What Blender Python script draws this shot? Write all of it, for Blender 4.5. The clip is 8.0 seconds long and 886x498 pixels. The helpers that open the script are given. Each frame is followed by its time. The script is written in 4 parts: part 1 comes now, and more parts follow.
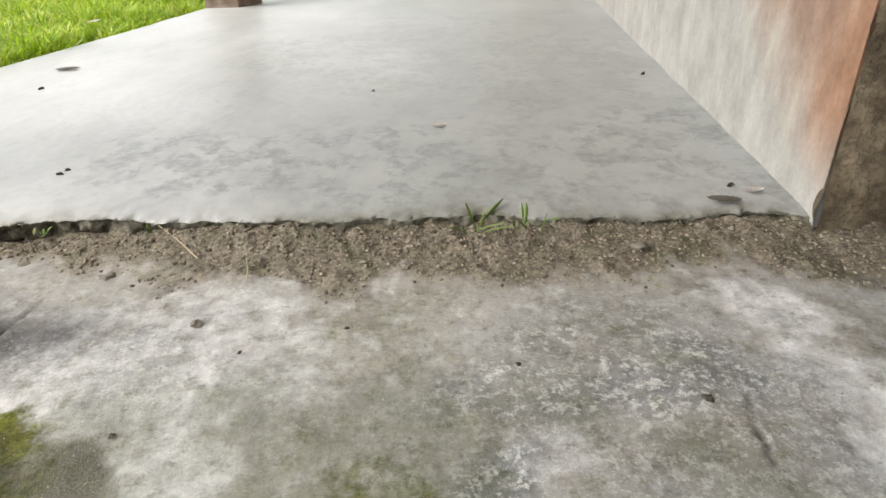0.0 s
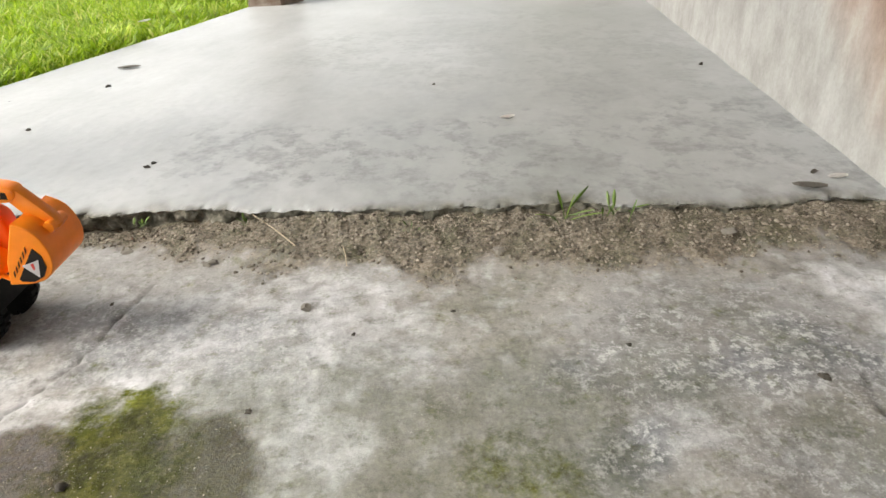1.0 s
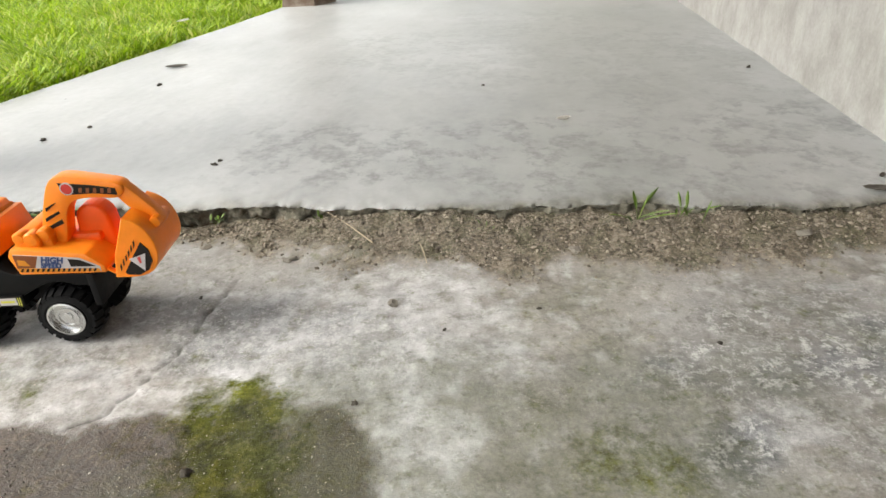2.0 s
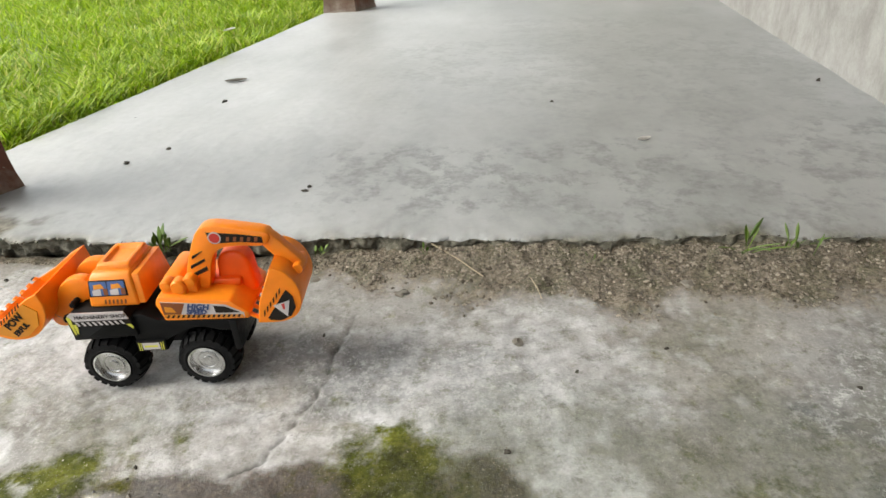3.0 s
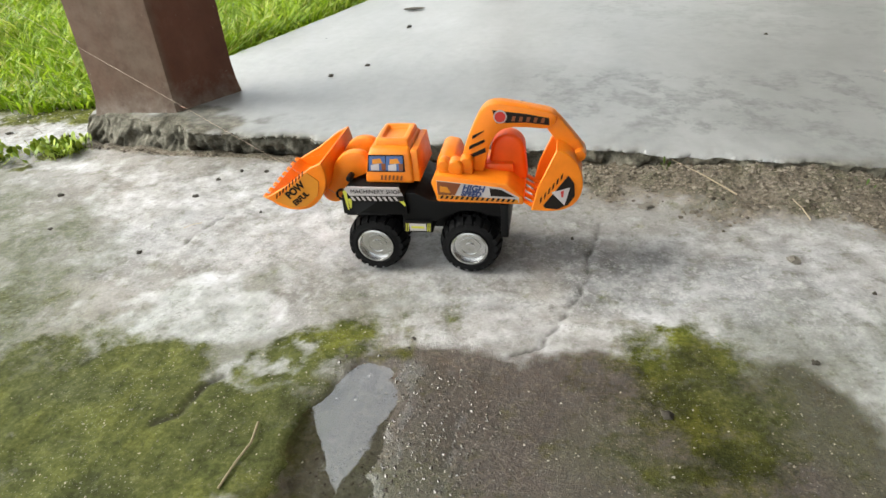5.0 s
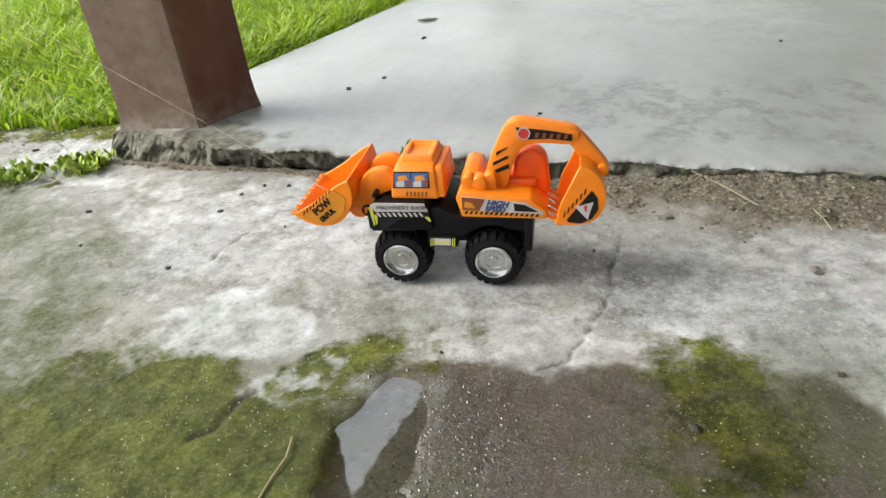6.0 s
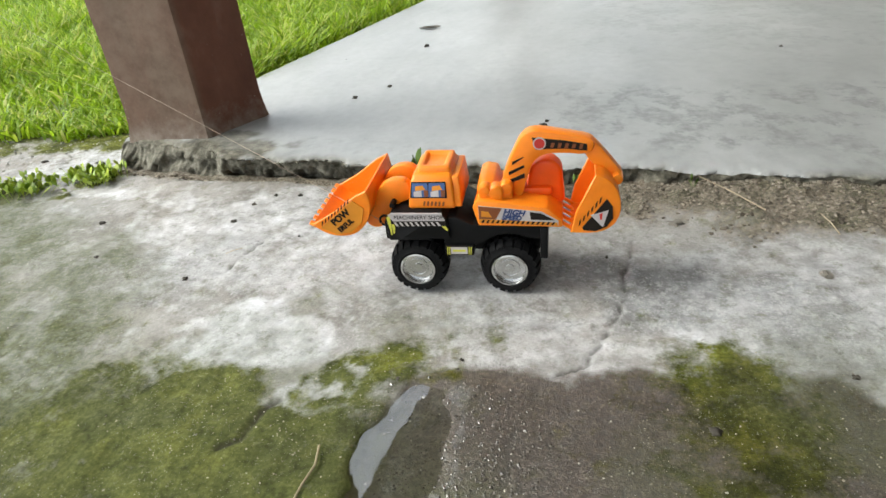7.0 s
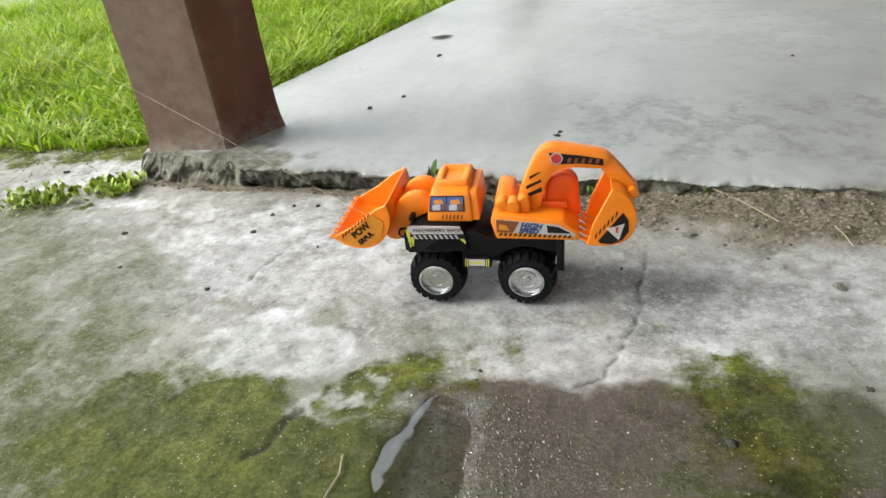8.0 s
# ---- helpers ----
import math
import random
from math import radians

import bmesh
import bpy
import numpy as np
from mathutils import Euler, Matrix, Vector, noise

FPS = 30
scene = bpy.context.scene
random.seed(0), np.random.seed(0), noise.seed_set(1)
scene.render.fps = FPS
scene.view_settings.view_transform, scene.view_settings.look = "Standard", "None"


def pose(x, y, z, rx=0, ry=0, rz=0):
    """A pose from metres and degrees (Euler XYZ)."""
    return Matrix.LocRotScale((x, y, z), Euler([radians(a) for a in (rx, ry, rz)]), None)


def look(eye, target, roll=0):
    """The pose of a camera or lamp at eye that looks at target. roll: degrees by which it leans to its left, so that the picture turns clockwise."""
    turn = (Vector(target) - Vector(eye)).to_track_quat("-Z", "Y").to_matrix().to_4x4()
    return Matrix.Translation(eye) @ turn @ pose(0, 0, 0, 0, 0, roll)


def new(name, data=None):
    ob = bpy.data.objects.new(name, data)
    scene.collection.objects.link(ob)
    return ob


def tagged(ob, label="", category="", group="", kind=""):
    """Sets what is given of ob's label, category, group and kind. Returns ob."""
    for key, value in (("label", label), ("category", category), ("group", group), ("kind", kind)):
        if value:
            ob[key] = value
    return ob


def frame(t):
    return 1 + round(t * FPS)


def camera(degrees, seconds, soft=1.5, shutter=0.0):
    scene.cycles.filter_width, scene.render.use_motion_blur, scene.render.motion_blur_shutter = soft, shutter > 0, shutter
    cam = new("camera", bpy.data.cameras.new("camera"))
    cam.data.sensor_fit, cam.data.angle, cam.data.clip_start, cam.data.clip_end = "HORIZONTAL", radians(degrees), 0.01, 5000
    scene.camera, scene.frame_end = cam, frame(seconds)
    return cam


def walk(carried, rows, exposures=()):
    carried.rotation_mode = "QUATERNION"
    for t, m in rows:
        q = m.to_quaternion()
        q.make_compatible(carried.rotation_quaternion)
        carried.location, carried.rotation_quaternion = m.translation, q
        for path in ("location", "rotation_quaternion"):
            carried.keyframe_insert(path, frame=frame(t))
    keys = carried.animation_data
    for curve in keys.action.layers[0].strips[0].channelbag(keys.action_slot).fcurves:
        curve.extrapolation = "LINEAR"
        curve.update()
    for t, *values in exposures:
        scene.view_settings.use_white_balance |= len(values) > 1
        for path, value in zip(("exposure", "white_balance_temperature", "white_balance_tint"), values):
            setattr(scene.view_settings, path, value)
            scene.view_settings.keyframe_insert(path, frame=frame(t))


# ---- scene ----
cam = camera(70.1, 8.0)

PATH = [
    (0, (0.774, -0.818, 0.372), (0.854, 0.929, -0.597), -1.7),
    (0.5, (0.733, -0.826, 0.377), (0.747, 0.927, -0.586), -4.3),
    (1, (0.686, -0.834, 0.372), (0.707, 0.912, -0.603), -2.9),
    (1.5, (0.656, -0.84, 0.372), (0.625, 0.905, -0.605), -3.5),
    (1.7, (0.631, -0.844, 0.365), (0.607, 0.909, -0.598), -2.9),
    (2.8, (0.527, -0.834, 0.44), (0.553, 0.892, -0.571), -3.4),
    (3, (0.484, -0.822, 0.432), (0.443, 0.914, -0.56), -3.5),
    (3.5, (0.392, -0.81, 0.383), (0.32, 0.915, -0.626), -1.8),
    (4, (0.34, -0.818, 0.364), (0.15, 0.853, -0.718), -2.4),
    (4.5, (0.322, -0.836, 0.361), (0.062, 0.834, -0.707), -3.0),
    (4.7, (0.316, -0.845, 0.362), (0.008, 0.819, -0.704), -3.1),
    (6, (0.296, -0.856, 0.379), (-0.076, 0.808, -0.667), -5.3),
    (6.5, (0.289, -0.862, 0.388), (-0.07, 0.812, -0.647), -4.9),
    (7, (0.277, -0.865, 0.39), (-0.083, 0.807, -0.647), -5.7),
    (7.5, (0.274, -0.869, 0.396), (-0.088, 0.796, -0.651), -6.3),
    (8, (0.269, -0.873, 0.405), (-0.116, 0.801, -0.619), -6.1),
]
walk(cam, [(t, look(eye, target, roll)) for t, eye, target, roll in PATH],
     exposures=[(0, 1.56, 6850, 8), (1.7, 1.54, 6850, 7.5), (2.9, 1.34, 6750, 6), (3.5, 1.25, 6750, 5.5), (4.3, 1.33, 6700, 5), (5.9, 1.34, 6500, 4.5), (8, 1.33, 6450, 4)])

# ---------------------------------------------------------------- light
SUN_DIR = Vector((-0.70, -0.10, 0.78)).normalized()
world = bpy.data.worlds.new("sky")
scene.world = world
world.use_nodes = True
wn = world.node_tree
sky = wn.nodes.new("ShaderNodeTexSky")
sky.sky_type = "NISHITA"
sky.sun_disc = False
sky.sun_elevation = math.asin(SUN_DIR.z)
sky.sun_rotation = math.atan2(SUN_DIR.x, SUN_DIR.y)
sky.dust_density = 4.0
sky.ozone_density = 0.6
grey = wn.nodes.new("ShaderNodeHueSaturation")
grey.inputs["Saturation"].default_value = 0.28
wn.links.new(sky.outputs[0], grey.inputs["Color"])
wn.links.new(grey.outputs[0], wn.nodes["Background"].inputs[0])
wn.nodes["Background"].inputs[1].default_value = 0.15

sun = new("sun", bpy.data.lights.new("sun", "SUN"))
sun.data.energy = 0.5

sun.data.angle = radians(28)
sun.data.color = (1.0, 0.97, 0.92)
sun.matrix_world = look(SUN_DIR * 6, (0, 0, 0))

H = 0.030          # height of the porch slab


# ---------------------------------------------------------------- noise for relief and stains
_rs = np.random.RandomState(7)
_tab = _rs.rand(256, 256)


def vnoise(x, y):
    xi, yi = np.floor(x).astype(int), np.floor(y).astype(int)
    fx, fy = x - xi, y - yi
    fx, fy = fx * fx * (3 - 2 * fx), fy * fy * (3 - 2 * fy)
    a, b = _tab[xi % 256, yi % 256], _tab[(xi + 1) % 256, yi % 256]
    c, d = _tab[xi % 256, (yi + 1) % 256], _tab[(xi + 1) % 256, (yi + 1) % 256]
    return (a * (1 - fx) + b * fx) * (1 - fy) + (c * (1 - fx) + d * fx) * fy


def fbm(x, y, f, octaves=4):
    s, w, tot = 0.0, 1.0, 0.0
    x, y = 0.91 * x - 0.42 * y, 0.42 * x + 0.91 * y
    for k in range(octaves):
        s = s + w * vnoise(x * f + 17.3 * k, y * f + 31.7 * k)
        tot += w
        x, y = 0.8 * x - 0.6 * y, 0.6 * x + 0.8 * y
        f, w = f * 2.1, w * 0.5
    return (s / tot - 0.5) * 1.7


def sstep(a, b, v):
    t = np.clip((v - a) / (b - a), 0, 1)
    return t * t * (3 - 2 * t)


def blob(x, y, cx, cy, rx, ry, turn=0.0, soft=0.25, rough=0.5, f=14):
    soft *= 0.8
    c, s = math.cos(radians(turn)), math.sin(radians(turn))
    u, v = (x - cx) * c + (y - cy) * s, -(x - cx) * s + (y - cy) * c
    d = np.sqrt((u / rx) ** 2 + (v / ry) ** 2) + rough * 2.0 * fbm(x + cx, y - cy, f, 5)
    return 1 - sstep(1 - soft, 1 + soft, d)


def polyline_dist(x, y, pts):
    best = np.full(np.shape(x), 9.0)
    for (ax, ay), (bx, by) in zip(pts, pts[1:]):
        t = np.clip(((x - ax) * (bx - ax) + (y - ay) * (by - ay)) / ((bx - ax) ** 2 + (by - ay) ** 2), 0, 1)
        best = np.minimum(best, np.hypot(x - ax - t * (bx - ax), y - ay - t * (by - ay)))
    return best


def edge_y(x):
    """The porch slab's front edge."""
    return -0.048 - 0.085 * x


def slab_left(y):
    return -0.457 + 0.263 * y


def wall_x(y):
    return 1.264 + 0.125 * y


# ---------------------------------------------------------------- materials
class Mat:
    """A node material under construction."""

    def __init__(self, name, rough=0.6, metal=0.0):
        self.m = bpy.data.materials.new(name)
        self.m.use_nodes = True
        self.t = self.m.node_tree
        self.b = self.t.nodes["Principled BSDF"]
        self.b.inputs["Roughness"].default_value = rough
        self.b.inputs["Metallic"].default_value = metal
        self.co = self.t.nodes.new("ShaderNodeTexCoord").outputs["Object"]

    def link(self, a, b):
        self.t.links.new(a, b)

    def noise(self, scale, detail=4, rough=0.6, stretch=None):
        n = self.t.nodes.new("ShaderNodeTexNoise")
        n.inputs["Scale"].default_value = scale
        n.inputs["Detail"].default_value = detail
        n.inputs["Roughness"].default_value = rough
        co = self.co
        if stretch:
            mp = self.t.nodes.new("ShaderNodeMapping")
            mp.inputs["Scale"].default_value = stretch
            self.link(co, mp.inputs[0])
            co = mp.outputs[0]
        self.link(co, n.inputs["Vector"])
        return n.outputs["Fac"]

    def ramp(self, fac, *stops):
        r = self.t.nodes.new("ShaderNodeValToRGB")
        e = r.color_ramp.elements
        while len(e) < len(stops):
            e.new(0.5)
        for k, (p, c) in zip(e, stops):
            k.position = p
            k.color = (*c, 1) if not isinstance(c, (int, float)) else (c, c, c, 1)
        self.link(fac, r.inputs[0])
        return r.outputs[0]

    def mix(self, fac, a, b, mode="MIX"):
        n = self.t.nodes.new("ShaderNodeMix")
        n.data_type, n.blend_type = "RGBA", mode
        for v, i in ((fac, 0), (a, 6), (b, 7)):
            if isinstance(v, (int, float)):
                n.inputs[i].default_value = v if i == 0 else (v, v, v, 1)
            elif isinstance(v, tuple):
                n.inputs[i].default_value = (*v, 1)
            else:
                self.link(v, n.inputs[i])
        return n.outputs[2]

    def math(self, op, a, b=0.0):
        n = self.t.nodes.new("ShaderNodeMath")
        n.operation = op
        n.use_clamp = op in ("ADD", "SUBTRACT", "MULTIPLY")
        for v, i in ((a, 0), (b, 1)):
            if isinstance(v, (int, float)):
                n.inputs[i].default_value = v
            else:
                self.link(v, n.inputs[i])
        return n.outputs[0]

    def attr(self, name):
        n = self.t.nodes.new("ShaderNodeAttribute")
        n.attribute_name = name
        return n.outputs["Fac"]

    def edge(self, name, grain, k=1.2, lo=0.36, hi=0.64):
        """A stain whose border breaks up along the grain."""
        a = self.t.nodes.new("ShaderNodeMath")
        a.operation = "MULTIPLY_ADD"
        self.link(grain, a.inputs[0])
        a.inputs[1].default_value = k
        b = self.t.nodes.new("ShaderNodeMath")
        b.operation = "ADD"
        self.link(self.attr(name), b.inputs[0])
        b.inputs[1].default_value = -k / 2
        self.link(b.outputs[0], a.inputs[2])
        return self.ramp(a.outputs[0], (lo, 0.0), (hi, 1.0))

    def random(self):
        return self.t.nodes.new("ShaderNodeObjectInfo").outputs["Random"]

    def island(self):
        return self.t.nodes.new("ShaderNodeNewGeometry").outputs["Random Per Island"]

    def color(self, v):
        if isinstance(v, tuple):
            self.b.inputs["Base Color"].default_value = (*v, 1)
        else:
            self.link(v, self.b.inputs["Base Color"])
        return self

    def rough(self, v):
        self.link(v, self.b.inputs["Roughness"])
        return self

    def bump(self, fac, strength=0.3, dist=0.002):
        n = self.t.nodes.new("ShaderNodeBump")
        n.inputs["Strength"].default_value = strength
        n.inputs["Distance"].default_value = dist
        self.link(fac, n.inputs["Height"])
        self.link(n.outputs[0], self.b.inputs["Normal"])
        return self


def ground_material():
    m = Mat("weathered_concrete_ground", 0.8)
    big, mid, fine, grit = m.noise(7, 6, 0.65), m.noise(38, 6, 0.7), m.noise(190, 5, 0.75), m.noise(520, 3, 0.7)
    base = m.ramp(big, (0.32, (0.17, 0.165, 0.154)), (0.5, (0.25, 0.244, 0.231)), (0.66, (0.32, 0.314, 0.30)))
    base = m.mix(0.5, base, m.ramp(mid, (0.34, 0.55), (0.5, 1.0), (0.64, 1.22)), "MULTIPLY")
    base = m.mix(0.35, base, m.ramp(fine, (0.36, 0.45), (0.5, 1.0), (0.64, 1.3)), "MULTIPLY")
    # the smooth trowelled skin, gone in patches
    skin = m.ramp(m.noise(9, 10, 0.58), (0.46, 0.0), (0.53, 1.0))
    base = m.mix(m.math("MULTIPLY", skin, 0.6), base, m.mix(0.5, (0.345, 0.34, 0.33), m.ramp(m.noise(26, 5, 0.6), (0.36, 0.75), (0.62, 1.1)), "MULTIPLY"))
    pits = m.ramp(m.noise(31, 9, 0.7), (0.375, 1.0), (0.41, 0.0))
    base = m.mix(m.math("MULTIPLY", pits, 0.5), base, (0.125, 0.12, 0.108))
    pale = m.ramp(m.noise(24, 6, 0.65), (0.36, (0.56, 0.562, 0.57)), (0.6, (0.75, 0.765, 0.79)))
    brk = m.noise(95, 8, 0.75)
    warm = m.ramp(m.noise(4.5, 4), (0.38, (1.04, 1.0, 0.955)), (0.62, (1.0, 1.0, 1.015)))
    base = m.mix(1.0, base, warm, "MULTIPLY")
    whiten = m.edge("pale", m.noise(34, 10, 0.66), 2.2, 0.05, 1.0)
    base = m.mix(whiten, base, pale)
    flecks = m.ramp(m.noise(72, 8, 0.72), (0.385, 1.0), (0.42, 0.0))
    base = m.mix(m.math("MULTIPLY", flecks, 0.5), base, (0.17, 0.168, 0.155))
    # blotchy black growth
    dark = m.math("MULTIPLY", m.attr("growth"), m.ramp(m.noise(7, 8, 0.66), (0.42, 0.2), (0.55, 0.9)))
    base = m.mix(dark, base, m.ramp(m.noise(120, 8, 0.8), (0.38, (0.06, 0.065, 0.074)), (0.5, (0.13, 0.137, 0.147)), (0.62, (0.24, 0.246, 0.255))))
    specks = m.math("MULTIPLY", m.attr("growth"), m.ramp(m.noise(85, 8, 0.78), (0.51, 0.0), (0.56, 0.85)))
    base = m.mix(specks, base, m.ramp(fine, (0.36, (0.36, 0.36, 0.355)), (0.6, (0.58, 0.58, 0.575))))
    # damp film
    wet = m.edge("damp", brk, 1.2, 0.20, 0.80)
    base = m.mix(m.math("MULTIPLY", wet, 0.92), base, m.ramp(fine, (0.36, (0.024, 0.0165, 0.012)), (0.5, (0.055, 0.0395, 0.029)), (0.64, (0.125, 0.097, 0.076))))
    # moss
    green = m.ramp(mid, (0.36, (0.034, 0.041, 0.006)), (0.5, (0.076, 0.087, 0.010)), (0.62, (0.135, 0.146, 0.022)))
    green = m.mix(0.8, green, m.ramp(m.noise(12, 5, 0.6), (0.36, (0.55, 0.55, 0.6)), (0.5, (1.0, 1.0, 1.0)), (0.64, (1.45, 1.4, 1.2))), "MULTIPLY")
    green = m.mix(0.7, green, m.ramp(fine, (0.34, 0.5), (0.55, 1.0), (0.7, 1.5)), "MULTIPLY")
    moss = m.edge("moss", m.noise(44, 10, 0.76), 2.4, 0.08, 0.66)
    base = m.mix(moss, base, m.mix(m.math("MULTIPLY", wet, 0.6), green, m.mix(1.0, green, (0.62, 0.50, 0.6), "MULTIPLY")))
    algae = m.math("MULTIPLY", m.attr("algae"), m.ramp(mid, (0.3, 0.45), (0.55, 1.0)))
    base = m.mix(algae, base, m.ramp(fine, (0.35, (0.042, 0.050, 0.018)), (0.65, (0.108, 0.118, 0.052))))
    # soil
    soil = m.ramp(fine, (0.34, (0.056, 0.046, 0.031)), (0.5, (0.165, 0.138, 0.102)), (0.66, (0.31, 0.272, 0.215)))
    soil = m.mix(0.6, soil, m.ramp(mid, (0.35, 0.7), (0.6, 1.1)), "MULTIPLY")
    soil = m.mix(m.ramp(m.noise(16, 6, 0.7), (0.48, 0.0), (0.62, 0.55)), soil, m.ramp(fine, (0.36, (0.030, 0.034, 0.012)), (0.62, (0.10, 0.105, 0.045))))
    base = m.mix(m.edge("soil", brk, 1.6, 0.15, 0.8), base, soil)
    lawn = m.ramp(mid, (0.3, (0.09, 0.14, 0.012)), (0.7, (0.22, 0.30, 0.03)))
    base = m.mix(m.attr("lawn"), base, lawn)
    base = m.mix(m.math("MULTIPLY", m.attr("crack"), 0.8), base, (0.028, 0.025, 0.020))
    # light grains
    sp = m.math("MULTIPLY", m.ramp(grit, (0.63, 0.0), (0.68, 0.6)), m.ramp(m.noise(11, 3), (0.40, 0.0), (0.6, 0.8)))
    base = m.mix(sp, base, (0.62, 0.60, 0.55))
    base = m.mix(0.18, base, m.ramp(m.noise(340, 5, 0.75), (0.38, 0.45), (0.5, 1.0), (0.62, 1.5)), "MULTIPLY")
    base = m.mix(0.20, base, m.ramp(m.noise(150, 7, 0.8), (0.40, 0.6), (0.5, 1.0), (0.60, 1.35)), "MULTIPLY")
    m.color(base)
    dry = m.mix(whiten, m.ramp(mid, (0.3, 0.55), (0.7, 0.8)), m.ramp(mid, (0.3, 0.22), (0.7, 0.5)))
    film = m.attr("film")
    r = m.mix(wet, dry, m.ramp(fine, (0.40, 0.34), (0.6, 0.75)))
    m.rough(m.mix(moss, m.mix(film, r, 0.30), 0.95))
    m.link(m.mix(moss, 0.5, 0.22), m.b.inputs["Specular IOR Level"])
    # a film of water over the wet sand
    m.link(m.math("ADD", m.math("MULTIPLY", film, film), m.math("MULTIPLY", wet, 0.15)), m.b.inputs["Coat Weight"])
    m.b.inputs["Coat Roughness"].default_value = 0.14
    m.b.inputs["Coat IOR"].default_value = 1.6
    # coarse where soil, growth or wet sand lies, fine where the skin is whole
    coarse = m.math("ADD", m.math("ADD", m.attr("soil"), m.math("MULTIPLY", m.attr("growth"), 0.25)), m.math("ADD", wet, film))
    relief = m.math("ADD", m.math("MULTIPLY", fine, 0.6), m.math("MULTIPLY", grit, 0.4))
    m.bump(relief, 0.3, 0.0038)
    bump = m.b.inputs["Normal"].links[0].from_node
    k = m.t.nodes.new("ShaderNodeMath")
    k.operation = "MULTIPLY_ADD"
    m.link(coarse, k.inputs[0])
    k.inputs[1].default_value, k.inputs[2].default_value = 0.5, 0.28
    m.link(k.outputs[0], bump.inputs["Strength"])
    return m.m


def slab_material():
    m = Mat("smooth_cement_screed", 0.5)
    big, mid = m.noise(2.6, 6, 0.62, (1.2, 0.8, 1)), m.noise(9, 8, 0.66, (1.3, 0.75, 1))
    fine, grit = m.noise(60, 6, 0.7), m.noise(260, 4, 0.7)
    base = m.ramp(big, (0.34, (0.315, 0.324, 0.324)), (0.52, (0.385, 0.396, 0.399)), (0.66, (0.44, 0.452, 0.458)))
    base = m.mix(0.6, base, m.ramp(mid, (0.32, 0.76), (0.5, 1.0), (0.68, 1.08)), "MULTIPLY")
    base = m.mix(0.25, base, m.ramp(fine, (0.34, 0.7), (0.55, 1.0), (0.7, 1.06)), "MULTIPLY")
    # porch light falling off to the right, painted into the floor colour
    base = m.mix(m.math("MULTIPLY", m.attr("right_shade"), 0.62), base, m.ramp(mid, (0.36, (0.20, 0.204, 0.196)), (0.6, (0.31, 0.315, 0.306))))
    # scuffed patches where the skin has worn off
    worn = m.math("MULTIPLY", m.attr("worn"), m.ramp(m.noise(20, 9, 0.70, (1.0, 0.8, 1)), (0.47, 0.0), (0.55, 1.0)))
    base = m.mix(m.math("MULTIPLY", worn, 0.65), base, m.ramp(fine, (0.36, (0.12, 0.125, 0.122)), (0.62, (0.27, 0.275, 0.27))))
    face = m.attr("soil")
    dirt = m.ramp(m.noise(45, 6, 0.75), (0.34, (0.040, 0.037, 0.026)), (0.5, (0.13, 0.122, 0.094)), (0.66, (0.26, 0.246, 0.20)))
    base = m.mix(face, base, dirt)
    m.color(base)
    m.rough(m.mix(face, m.ramp(mid, (0.35, 0.36), (0.65, 0.55)), 0.95))
    m.bump(m.math("ADD", m.math("MULTIPLY", fine, 0.7), m.math("MULTIPLY", grit, 0.3)), 0.25, 0.002)
    return m.m


def plaster_material():
    m = Mat("faded_pink_limewash", 0.85)
    big, mid, fine = m.noise(3.0, 6, 0.65, (1, 1, 0.35)), m.noise(14, 6, 0.7, (1, 1, 0.6)), m.noise(150, 4, 0.7)
    pink = m.ramp(mid, (0.36, (0.22, 0.125, 0.085)), (0.52, (0.32, 0.205, 0.15)), (0.64, (0.38, 0.30, 0.245)))
    white = m.ramp(mid, (0.34, (0.27, 0.26, 0.24)), (0.66, (0.40, 0.392, 0.375)))
    # the wash has come off towards the foot and away from the corner
    sep = m.t.nodes.new("ShaderNodeSeparateXYZ")
    m.link(m.co, sep.inputs[0])
    foot = m.math("SUBTRACT", m.math("MULTIPLY", sep.outputs["Z"], 2.6), m.math("MULTIPLY", m.math("ADD", sep.outputs["Y"], 0.17), 1.1))
    worn = m.ramp(m.math("ADD", foot, m.math("MULTIPLY", big, 0.55)), (0.36, 0.0), (0.70, 0.8))
    col = m.mix(worn, white, pink)
    # bare orange render down the corner
    side = m.t.nodes.new("ShaderNodeMath")
    side.operation = "MULTIPLY_ADD"
    m.link(m.noise(11, 7, 0.7, (1, 1, 0.3)), side.inputs[0])
    side.inputs[1].default_value = 0.30
    m.link(sep.outputs["Y"], side.inputs[2])
    bare = m.ramp(side.outputs[0], (0.0, 1.0), (0.10, 0.0))
    bare = m.math("MULTIPLY", bare, m.ramp(m.math("ADD", sep.outputs["Z"], m.math("MULTIPLY", mid, 0.14)), (0.13, 0.0), (0.22, 0.9)))
    col = m.mix(bare, col, m.ramp(mid, (0.36, (0.20, 0.10, 0.055)), (0.62, (0.36, 0.205, 0.13))))
    m.color(m.mix(0.5, col, m.ramp(fine, (0.3, 0.8), (0.6, 1.05)), "MULTIPLY"))
    return m.bump(m.math("ADD", mid, fine), 0.3, 0.003).m


def raw_wall_material():
    m = Mat("damp_stained_render", 0.9)
    a, b, c = m.noise(8, 7, 0.72), m.noise(45, 6, 0.75), m.noise(200, 4, 0.7)
    col = m.ramp(a, (0.36, (0.055, 0.042, 0.026)), (0.5, (0.15, 0.115, 0.075)), (0.62, (0.30, 0.245, 0.17)))
    m.color(m.mix(0.7, col, m.ramp(b, (0.32, 0.55), (0.6, 1.15)), "MULTIPLY"))
    return m.bump(m.math("ADD", b, c), 0.8, 0.010).m


